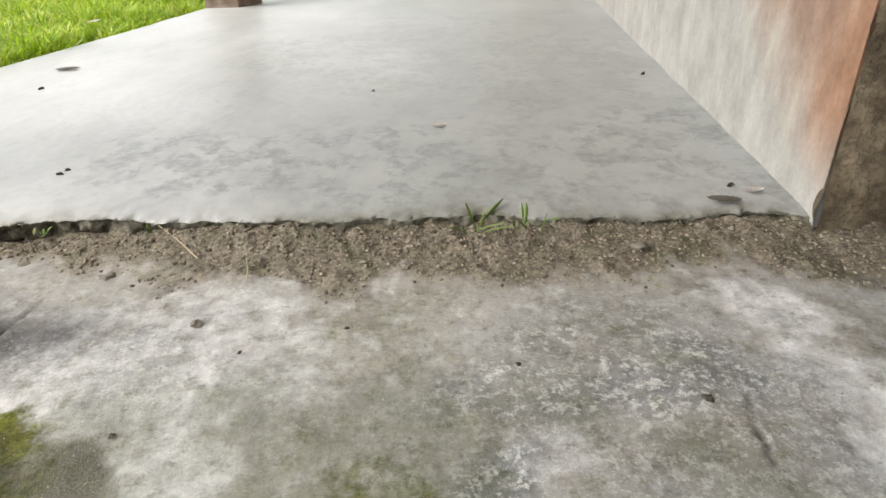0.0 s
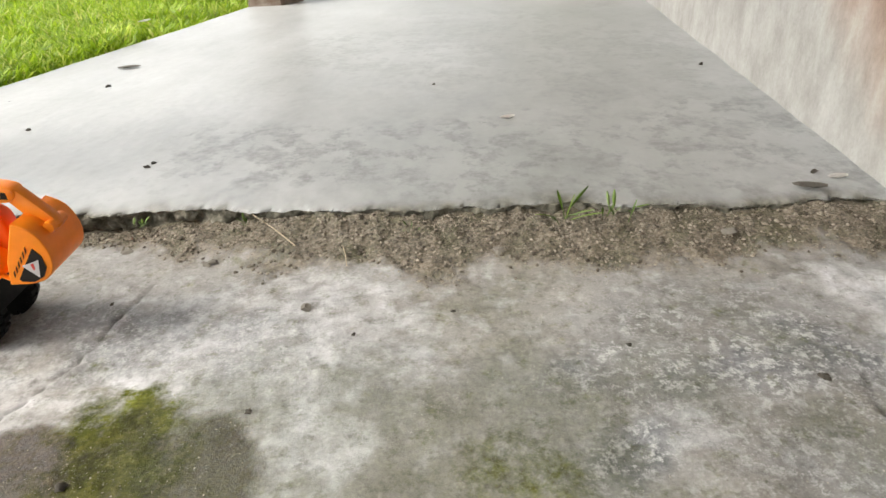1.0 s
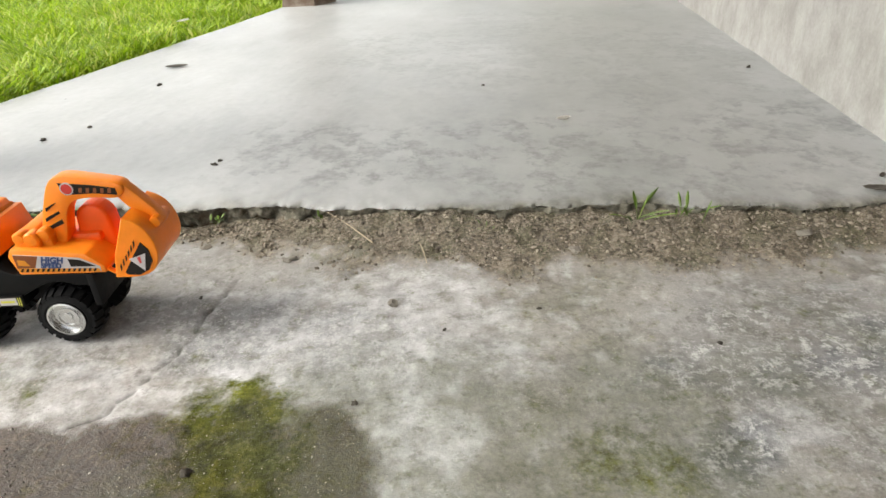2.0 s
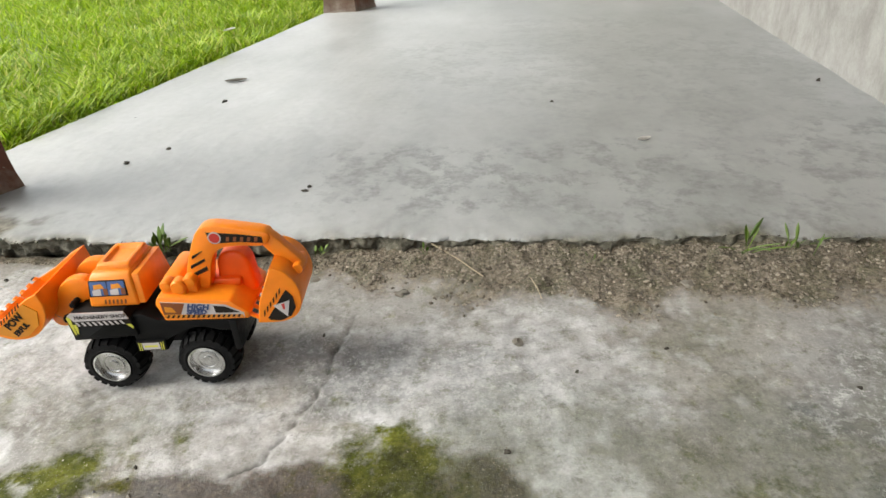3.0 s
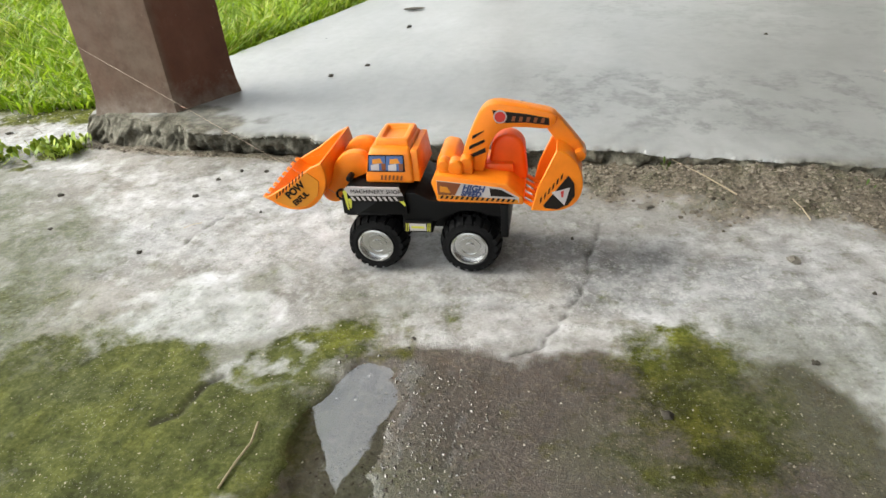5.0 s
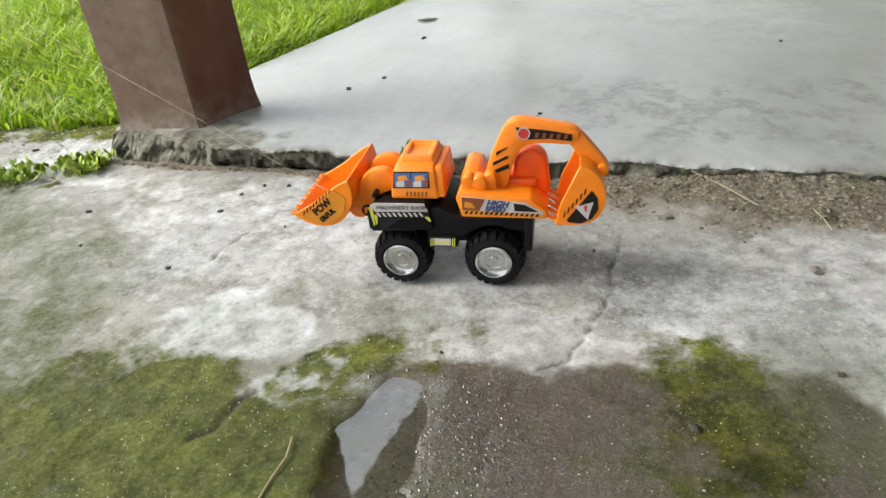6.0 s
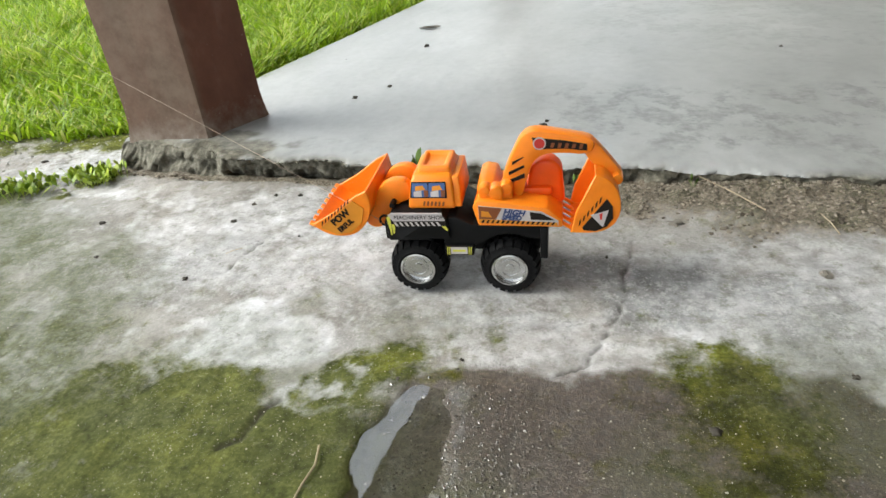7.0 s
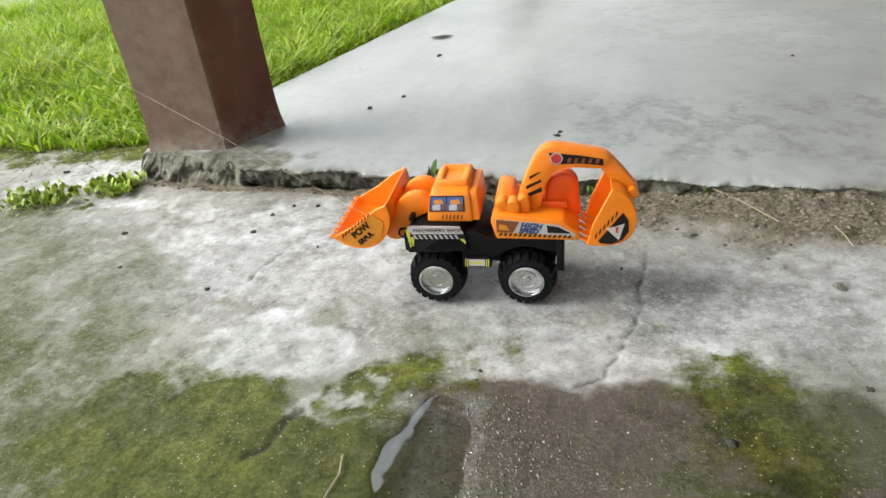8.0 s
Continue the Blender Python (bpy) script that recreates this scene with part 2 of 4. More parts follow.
def pillar_material():
    m = Mat("brown_painted_plaster", 0.75)
    a, b, c = m.noise(9, 6, 0.65, (1, 1, 0.6)), m.noise(40, 5, 0.7), m.noise(300, 3, 0.7)
    col = m.ramp(a, (0.34, (0.110, 0.038, 0.021)), (0.55, (0.145, 0.058, 0.035)), (0.68, (0.19, 0.10, 0.07)))
    col = m.mix(0.5, col, m.ramp(b, (0.32, 0.75), (0.6, 1.06)), "MULTIPLY")
    specks = m.ramp(m.noise(160, 3, 0.6), (0.72, 0.0), (0.75, 0.7))
    # the front face is unevenly paler and greyer than the others
    front_pale = m.math("MULTIPLY", m.attr("front_tone"), m.ramp(m.noise(7, 7, 0.65, (1, 1, 0.5)), (0.36, 0.45), (0.62, 0.9)))
    col = m.mix(front_pale, col, m.ramp(b, (0.32, (0.125, 0.085, 0.058)), (0.62, (0.18, 0.132, 0.096))))
    # cement splashed and rubbed on round the foot
    sep = m.t.nodes.new("ShaderNodeSeparateXYZ")
    m.link(m.co, sep.inputs[0])
    foot = m.ramp(m.math("ADD", m.math("MULTIPLY", sep.outputs["Z"], 4.0), m.math("MULTIPLY", m.noise(22, 7, 0.7), 0.5)), (0.34, 0.8), (0.54, 0.0))
    col = m.mix(foot, col, m.ramp(b, (0.35, (0.17, 0.13, 0.10)), (0.6, (0.32, 0.28, 0.24))))
    m.color(m.mix(specks, col, (0.38, 0.33, 0.28)))
    return m.bump(m.math("ADD", b, c), 0.25, 0.002).m


def grass_material():
    m = Mat("lawn_grass_blade", 0.5)
    v = m.island()
    col = m.ramp(v, (0.0, (0.16, 0.27, 0.012)), (0.45, (0.29, 0.44, 0.018)), (0.8, (0.40, 0.53, 0.035)), (0.97, (0.54, 0.55, 0.15)))
    m.color(m.mix(0.5, col, m.ramp(m.noise(5, 4), (0.35, 0.6), (0.62, 1.2)), "MULTIPLY"))
    tr = m.t.nodes.new("ShaderNodeBsdfTranslucent")
    m.link(col, tr.inputs[0])
    mx = m.t.nodes.new("ShaderNodeMixShader")
    mx.inputs[0].default_value = 0.45
    m.link(m.b.outputs[0], mx.inputs[1])
    m.link(tr.outputs[0], mx.inputs[2])
    m.link(mx.outputs[0], m.t.nodes["Material Output"].inputs[0])
    return m.m


def leaf_material(name, dark, light):
    m = Mat(name, 0.5)
    m.color(m.mix(0.5, m.ramp(m.random(), (0.0, dark), (1.0, light)), m.ramp(m.noise(120, 3), (0.3, 0.7), (0.7, 1.1)), "MULTIPLY"))
    return m.m


def plastic(name, col, rough=0.35, sub=0.0):
    m = Mat(name, rough)
    n = m.noise(60, 5, 0.6)
    m.color(m.mix(1.0, col, m.ramp(n, (0.3, 0.90), (0.7, 1.05)), "MULTIPLY"))
    m.rough(m.ramp(m.noise(140, 4), (0.3, rough - 0.08), (0.7, rough + 0.12)))
    if max(col) < 0.03:
        m.b.inputs["Specular IOR Level"].default_value = 0.15
    if sub:
        m.b.inputs["Subsurface Weight"].default_value = sub
        m.b.inputs["Subsurface Radius"].default_value = (0.006, 0.003, 0.001)
    if sub:
        # thin coloured plastic lets some light through
        tr = m.t.nodes.new("ShaderNodeBsdfTranslucent")
        tr.inputs[0].default_value = (*col, 1)
        mx = m.t.nodes.new("ShaderNodeMixShader")
        mx.inputs[0].default_value = 0.12
        m.link(m.b.outputs[0], mx.inputs[1])
        m.link(tr.outputs[0], mx.inputs[2])
        m.link(mx.outputs[0], m.t.nodes["Material Output"].inputs[0])
    return m.bump(m.noise(420, 3), 0.06, 0.0006).m


def stone_material(name, dark, light):
    m = Mat(name, 0.85)
    v = m.mix(0.5, m.ramp(m.island(), (0.0, dark), (1.0, light)), m.ramp(m.noise(260, 4, 0.7), (0.3, 0.65), (0.7, 1.15)), "MULTIPLY")
    return m.color(v).bump(m.noise(500, 3), 0.4, 0.001).m


def water_material():
    m = Mat("shallow_water", 0.03)
    m.b.inputs["Transmission Weight"].default_value = 1.0
    m.b.inputs["IOR"].default_value = 2.4
    m.b.inputs["Specular IOR Level"].default_value = 1.0
    m.color((0.92, 0.94, 0.93))
    return m.bump(m.noise(14, 3), 0.09, 0.003).m


M_GROUND, M_SLAB, M_PLASTER, M_RAW, M_PILLAR = ground_material(), slab_material(), plaster_material(), raw_wall_material(), pillar_material()
M_GRASS, M_WATER = grass_material(), water_material()
M_WEED = leaf_material("weed_leaf", (0.13, 0.22, 0.012), (0.42, 0.52, 0.05))
M_TUFT = leaf_material("dark_grass_blade", (0.05, 0.10, 0.010), (0.13, 0.21, 0.02))
M_STRAW = leaf_material("dry_straw", (0.33, 0.27, 0.17), (0.45, 0.38, 0.26))
M_GRIT = stone_material("soil_grit", (0.065, 0.053, 0.038), (0.34, 0.30, 0.24))
M_CLOD = stone_material("dark_soil_clod", (0.022, 0.019, 0.015), (0.06, 0.052, 0.04))
M_CHIP = stone_material("pale_mortar_chip", (0.62, 0.60, 0.57), (0.78, 0.76, 0.72))
M_SAND = stone_material("sand_grain", (0.14, 0.13, 0.11), (0.46, 0.43, 0.38))
M_WETSAND = stone_material("wet_sand_grain", (0.045, 0.039, 0.033), (0.13, 0.117, 0.10))
M_WETSAND.node_tree.nodes["Principled BSDF"].inputs["Roughness"].default_value = 0.08
M_WETSAND.node_tree.nodes["Principled BSDF"].inputs["IOR"].default_value = 1.8
M_TAN = stone_material("tan_sand_grain", (0.12, 0.105, 0.075), (0.40, 0.36, 0.28))
M_LEAFDRY = stone_material("dry_leaf_scrap", (0.14, 0.13, 0.11), (0.22, 0.20, 0.17))
M_ORANGE = plastic("orange_plastic", (0.98, 0.275, 0.014), 0.36, 0.12)
M_DEEP = plastic("red_orange_plastic", (0.92, 0.13, 0.006), 0.40, 0.12)
M_BLACK = plastic("black_plastic", (0.006, 0.006, 0.0065), 0.45)
M_TYRE = plastic("black_rubber_tyre", (0.007, 0.007, 0.0075), 0.6)
M_INK = plastic("sticker_black", (0.018, 0.014, 0.012), 0.35)
M_WHITE = plastic("sticker_white", (0.52, 0.48, 0.48), 0.35)
M_AMBER = plastic("sticker_amber", (0.70, 0.26, 0.02), 0.35)
M_BROWN = plastic("sticker_brown", (0.22, 0.065, 0.02), 0.35)
M_YELLOW = plastic("sticker_yellow", (0.62, 0.60, 0.08), 0.35)
M_BLUE = plastic("sticker_blue", (0.06, 0.12, 0.30), 0.35)
M_NAVY = plastic("sticker_navy", (0.035, 0.06, 0.16), 0.35)
M_RED = plastic("sticker_red", (0.55, 0.04, 0.03), 0.35)
M_CHROME = Mat("chromed_plastic", 0.22, 1.0).color((0.62, 0.62, 0.62)).m
M_RUBBLE = stone_material("pale_rubble", (0.17, 0.16, 0.13), (0.52, 0.50, 0.46))
M_THREAD = plastic("pale_thread", (0.40, 0.32, 0.25), 0.7)


# ---------------------------------------------------------------- helpers for meshes
def smooth(me, angle=35):
    me.shade_smooth()
    me.set_sharp_from_angle(angle=radians(angle))


def part(name, bm, material, parent=None, label="", angle=35):
    me = bpy.data.meshes.new(name)
    bm.normal_update()
    bm.to_mesh(me)
    bm.free()
    me.materials.append(material)
    smooth(me, angle)
    ob = new(name, me)
    ob.parent = parent
    if label:
        tagged(ob, label)
    return ob


def mesh_from_arrays(name, verts, faces, material, flat=False):
    me = bpy.data.meshes.new(name)
    me.from_pydata(verts if isinstance(verts, list) else verts.tolist(), [], faces if isinstance(faces, list) else faces.tolist())
    me.materials.append(material)
    if not flat:
        me.shade_smooth()
    me.update()
    return new(name, me)


def box(bm, x0, x1, y0, y1, z0, z1, bevel=0.0, seg=2):
    vs = [bm.verts.new(p) for p in ((x0, y0, z0), (x1, y0, z0), (x1, y1, z0), (x0, y1, z0), (x0, y0, z1), (x1, y0, z1), (x1, y1, z1), (x0, y1, z1))]
    fs = [bm.faces.new([vs[i] for i in f]) for f in ((3, 2, 1, 0), (4, 5, 6, 7), (0, 1, 5, 4), (1, 2, 6, 5), (2, 3, 7, 6), (3, 0, 4, 7))]
    if bevel:
        bmesh.ops.bevel(bm, geom=list({e for f in fs for e in f.edges}), offset=bevel, segments=seg, affect="EDGES", profile=0.5)
    return vs


def prism(bm, pts, y0, y1, bevel=0.0, seg=2, inset=0.0):
    """A side outline (x, z) carried across from y0 to y1; inset shrinks the far and near outline's height at the top."""
    a = [bm.verts.new((x, y0, z)) for x, z in pts]
    b = [bm.verts.new((x, y1, z)) for x, z in pts]
    n = len(pts)
    fs = [bm.faces.new(a), bm.faces.new(b[::-1])]
    for i in range(n):
        fs.append(bm.faces.new((a[i], b[i], b[(i + 1) % n], a[(i + 1) % n])))
    bmesh.ops.recalc_face_normals(bm, faces=fs)
    if bevel:
        bmesh.ops.bevel(bm, geom=list({e for f in fs for e in f.edges}), offset=bevel, segments=seg, affect="EDGES", profile=0.5)


def lathe(bm, profile, y_axis_center, n=40):
    """Turn a profile (radius, y) round the y axis through (x, z)."""
    cx, cz = y_axis_center
    rings = []
    for r, y in profile:
        rings.append([bm.verts.new((cx + r * math.cos(2 * math.pi * k / n), y, cz + r * math.sin(2 * math.pi * k / n))) for k in range(n)])
    fs = []
    for a, b in zip(rings, rings[1:]):
        for k in range(n):
            fs.append(bm.faces.new((a[k], a[(k + 1) % n], b[(k + 1) % n], b[k])))
    fs.append(bm.faces.new(rings[0]))
    fs.append(bm.faces.new(rings[-1][::-1]))
    bmesh.ops.recalc_face_normals(bm, faces=fs)


def tube(bm, pts, r, n=6):
    pts = [Vector(p) for p in pts]
    rings = []
    for i, p in enumerate(pts):
        d = (pts[min(i + 1, len(pts) - 1)] - pts[max(i - 1, 0)]).normalized()
        s = d.orthogonal().normalized()
        t = d.cross(s)
        rings.append([bm.verts.new(p + r * (math.cos(2 * math.pi * k / n) * s + math.sin(2 * math.pi * k / n) * t)) for k in range(n)])
    for a, b in zip(rings, rings[1:]):
        for k in range(n):
            bm.faces.new((a[k], a[(k + 1) % n], b[(k + 1) % n], b[k]))
    bm.faces.new(rings[0][::-1])
    bm.faces.new(rings[-1])


def lump(bm, c, r, flat=0.7, rough=0.3, sub=1, rnd=random):
    g = bmesh.ops.create_icosphere(bm, subdivisions=sub, radius=1.0)
    k = rnd.random() * 50
    ang = rnd.random() * 6.3
    ax = 0.75 + 0.5 * rnd.random()
    for v in g["verts"]:
        q = v.co * (1 + rough * 2 * (noise.noise(v.co * 1.3 + Vector((k, k, 0)))))
        q = Vector((q.x * ax, q.y / ax, q.z * flat))
        v.co = Vector((q.x * math.cos(ang) - q.y * math.sin(ang), q.x * math.sin(ang) + q.y * math.cos(ang), q.z)) * r + Vector(c)


# ---------------------------------------------------------------- the ground
def axis(lo, hi, step, far, grow=1.16):
    mid = list(np.arange(lo, hi + 1e-6, step))
    d, v, right = step, hi, []
    while v < far:
        d *= grow
        v += d
        right.append(v)
    d, v, left = step, lo, []
    while v > -far:
        d *= grow
        v -= d
        left.append(v)
    return np.array(left[::-1] + mid + right)


CRACKS = [
    [(0.366, -0.205), (0.356, -0.241), (0.345, -0.320), (0.330, -0.355), (0.318, -0.385), (0.297, -0.432), (0.267, -0.448), (0.245, -0.503), (0.236, -0.58), (0.225, -0.75)],
    [(0.004, -0.548), (0.017, -0.540), (0.021, -0.520), (0.028, -0.503), (0.036, -0.489)],
    [(1.046, -0.405), (1.033, -0.477), (1.036, -0.535), (1.05, -0.66)],
    [(-0.112, -0.290), (-0.108, -0.262), (-0.100, -0.225)],
]


def ground_fields(x, y):
    """Relief and stains of the yard."""
    e = edge_y(x)
    F = {}
    wob = 0.05 * fbm(x, y, 9, 4)
    F["lawn"] = sstep(0.17, 0.30, y + wob * 1.2 + 0.2 * np.clip(x + 0.5, -1.0, 0)) * sstep(0.0, -0.05, x - slab_left(np.maximum(y, 0)))
    # soil banked against the step, wide to the right and thin to the left
    wid = 0.016 + 0.028 * sstep(-0.15, 0.12, x) + 0.074 * sstep(0.2, 0.55, x)
    near = (e - y) / wid + 0.7 * fbm(x, y, 17, 5)
    F["soil"] = (1 - sstep(0.45, 1.30, near)) * (y < 0.3)
    leftsoil = sstep(-0.075, -0.045, y + wob * 0.5 - 0.5 * np.clip(x + 0.42, -0.4, 0)) * sstep(-0.40, -0.43, x)
    F["soil"] = np.maximum(F["soil"] * sstep(-0.52, -0.42, x), leftsoil * (0.32 + 0.5 * fbm(x, y, 14, 4)))
    rubble = 0.75 * leftsoil * sstep(-0.15, 0.25, fbm(x + 5, y, 11, 4))
    F["moss"] = np.maximum.reduce([
        0.74 * blob(x, y, 0.415, -0.478, 0.060, 0.088, 12, 0.8, 0.5, 16),
        0.88 * blob(x, y, -0.02, -0.555, 0.165, 0.105, 12, 0.4, 0.75, 11),
        0.72 * blob(x, y, 0.10, -0.445, 0.085, 0.038, 18, 0.4, 0.8, 16),
        0.62 * blob(x, y, -0.16, -0.50, 0.12, 0.06, 25, 0.45, 0.8, 12),
        0.75 * blob(x, y, 0.095, -0.525, 0.045, 0.075, 0, 0.5, 0.7, 16),
        0.35 * blob(x, y, 0.75, -0.505, 0.035, 0.03, 0, 0.5, 0.8, 18),
        0.45 * blob(x, y, -0.42, -0.55, 0.22, 0.16, 0, 0.5, 0.8, 8)])
    F["algae"] = np.maximum.reduce([
        blob(x, y, -0.52, -0.38, 0.33, 0.22, -25, 0.6, 0.7, 8),
        blob(x, y, -0.27, -0.48, 0.20, 0.12, -20, 0.6, 0.8, 10),
        0.5 * blob(x, y, 0.72, -0.47, 0.24, 0.15, 0, 0.5, 0.8, 8),
        0.55 * blob(x, y, -0.05, -0.52, 0.32, 0.18, 0, 0.5, 0.7, 9)])
    F["damp"] = np.maximum.reduce([
        blob(x, y, 0.245, -0.545, 0.115, 0.105, 0, 0.25, 0.5, 12),
        0.85 * blob(x, y, 0.475, -0.505, 0.085, 0.095, 0, 0.3, 0.5, 12),
        0.9 * blob(x, y, 0.335, -0.475, 0.060, 0.040, 0, 0.4, 0.5, 14),
        0.9 * blob(x, y, 0.34, -0.605, 0.24, 0.15, 0, 0.3, 0.5, 10)])
    F["film"] = np.maximum(blob(x, y, 0.210, -0.54, 0.052, 0.085, -8, 0.5, 0.5, 14), 0.7 * blob(x, y, 0.20, -0.455, 0.055, 0.025, 10, 0.5, 0.6, 18))
    F["growth"] = np.maximum.reduce([
        blob(x, y, 0.985, -0.425, 0.15, 0.085, 0, 0.5, 0.8, 9),
        0.55 * blob(x, y, 0.97, -0.47, 0.24, 0.15, 0, 0.5, 0.8, 7),
        0.8 * blob(x, y, 0.90, -0.33, 0.10, 0.045, 0, 0.4, 0.8, 12),
        0.55 * blob(x, y, 0.55, -0.34, 0.16, 0.05, -20, 0.5, 0.8, 10),
        0.6 * blob(x, y, 0.36, -0.315, 0.11, 0.04, -25, 0.5, 0.8, 12),
        0.35 * blob(x, y, 0.05, -0.30, 0.3, 0.08, 0, 0.5, 0.9, 10)])
    F["pale"] = np.maximum.reduce([rubble,
        blob(x, y, -0.006, -0.406, 0.074, 0.046, -8, 0.45, 0.8, 15),
        0.58 * blob(x, y, 0.063, -0.474, 0.034, 0.024, 20, 0.7, 1.1, 32),
        0.5 * blob(x, y, -0.085, -0.440, 0.05, 0.025, 20, 0.5, 0.9, 17),
        0.40 * blob(x, y, 0.0, -0.235, 0.27, 0.12, -6, 0.5, 0.6, 6),
        0.62 * blob(x, y, 0.40, -0.372, 0.07, 0.026, -8, 0.4, 0.7, 15),
        0.32 * blob(x, y, 0.27, -0.40, 0.09, 0.045, 0, 0.5, 0.9, 14),
        0.3 * blob(x, y, 0.58, -0.29, 0.20, 0.075, 0, 0.5, 0.8, 9),
        0.50 * blob(x, y, 0.54, -0.355, 0.12, 0.065, -15, 0.5, 0.7, 10),
        0.5 * blob(x, y, -0.40, -0.085, 0.15, 0.025, -12, 0.4, 0.6, 9),
        0.4 * blob(x, y, 0.85, -0.465, 0.06, 0.035, 0, 0.4, 0.9, 14),
        0.6 * blob(x, y, 0.575, -0.355, 0.055, 0.028, -10, 0.4, 0.9, 18),
        0.6 * blob(x, y, 0.595, -0.485, 0.042, 0.075, 0, 0.5, 0.9, 14),
        0.65 * blob(x, y, 1.145, -0.435, 0.055, 0.13, 12, 0.5, 0.8, 10)])
    F["moss"] = F["moss"] * (1 - 0.9 * sstep(0.35, 0.7, F["pale"]))
    # moss cushions in the soil by the lawn
    cushions = np.maximum.reduce([
        0.8 * blob(x, y, -0.465, -0.030, 0.040, 0.035, 0, 0.6, 0.8, 25),
        0.8 * blob(x, y, -0.575, -0.075, 0.060, 0.030, -10, 0.6, 0.8, 22),
        0.7 * blob(x, y, -0.72, -0.090, 0.10, 0.040, -10, 0.6, 0.8, 18),
        0.75 * blob(x, y, -0.55, 0.165, 0.14, 0.055, 10, 0.6, 0.8, 14),
        0.7 * blob(x, y, -0.85, 0.16, 0.20, 0.06, 0, 0.6, 0.8, 12)])
    F["moss"] = np.maximum(F["moss"], cushions)
    F["soil"] = F["soil"] * (1 - cushions)
    warp = 0.012 * fbm(x + 3, y, 26, 4)
    crack = np.zeros_like(x)
    for line in CRACKS:
        gap, wide = (0.002, 1.6) if line[0][1] < -0.54 else (0.007, 1.0)
        crack = np.maximum(crack, 1 - sstep(0.0006, 0.0036, polyline_dist(x + warp, y + warp * 0.7, line) / wide + gap * np.abs(fbm(x, y, 32, 3))))
    F["crack"] = crack * (1 - F["soil"])
    for k in ("pale", "growth", "algae", "moss"):
        F[k] = F[k] * (1 - F["lawn"])
    z = 0.004 * fbm(x, y, 3.5, 4) + 0.0026 * fbm(x, y, 22, 4) + 0.0011 * fbm(x, y, 85, 3)
    z += F["moss"] * (0.001 + 0.0022 * fbm(x, y, 70, 3)) - 0.0030 * F["crack"]
    # the soil bank, with its clods
    bank = sstep(1.0, 0.0, (e - y) / (wid * 1.1)) * sstep(-0.44, -0.30, x)
    z += bank * (-0.004 + 0.024 * sstep(0.2, 0.55, x)) * (y > e - 0.3) + F["soil"] * (0.007 * fbm(x, y, 55, 4) + 0.004 * fbm(x, y, 20, 3))
    # the hollow that holds the puddle
    dish = np.maximum(blob(x, y, 0.160, -0.535, 0.031, 0.090, -12, 0.4, 0.35, 24), blob(x, y, 0.175, -0.62, 0.042, 0.06, 0, 0.4, 0.45, 24)) * sstep(-0.452, -0.478, y)
    wide = blob(x, y, 0.19, -0.56, 0.11, 0.14, 0, 0.3, 0.2, 10)
    z = z * (1 - 0.6 * wide) - 0.0105 * dish * sstep(0.225, 0.135, x)
    # under the slab the ground lies lower
    under = sstep(0.012, 0.05, y - e) * sstep(-0.01, 0.04, x - slab_left(y))
    z = z * (1 - 0.9 * under) - 0.03 * under
    z = np.where(np.abs(x) + np.abs(y) > 12, 0.0, z)
    return z, F


gx, gy = axis(-0.95, 1.42, 0.0037, 900, 1.15), axis(-0.76, 0.12, 0.0037, 900, 1.15)
GX, GY = np.meshgrid(gx, gy, indexing="xy")
GZ, GF = ground_fields(GX.ravel(), GY.ravel())
nx, ny = len(gx), len(gy)
idx = np.arange(nx * ny).reshape(ny, nx)
quads = np.stack([idx[:-1, :-1], idx[:-1, 1:], idx[1:, 1:], idx[1:, :-1]], -1).reshape(-1, 4)
ground = mesh_from_arrays("ground", np.stack([GX.ravel(), GY.ravel(), GZ], 1), quads, M_GROUND)
for key, val in GF.items():
    a = ground.data.attributes.new(key, "FLOAT", "POINT")
    a.data.foreach_set("value", val.astype(np.float32))
tagged(ground, "weathered grey concrete yard with moss, damp stains and soil", "ground", kind="structure")


def ground_z(x, y):
    return float(ground_fields(np.array([float(x)]), np.array([float(y)]))[0][0])


# the puddle
bm = bmesh.new()
rim = []
for k in range(48):
    a = 2 * math.pi * k / 48
    rim.append(bm.verts.new((0.20 + 0.105 * math.cos(a), -0.56 + 0.125 * math.sin(a), -0.0030)))
bm.faces.new(rim)
puddle = part("puddle", bm, M_WATER)
puddle.visible_shadow = False
tagged(puddle, "shallow clear puddle in a hollow of the concrete", "puddle", kind="structure")


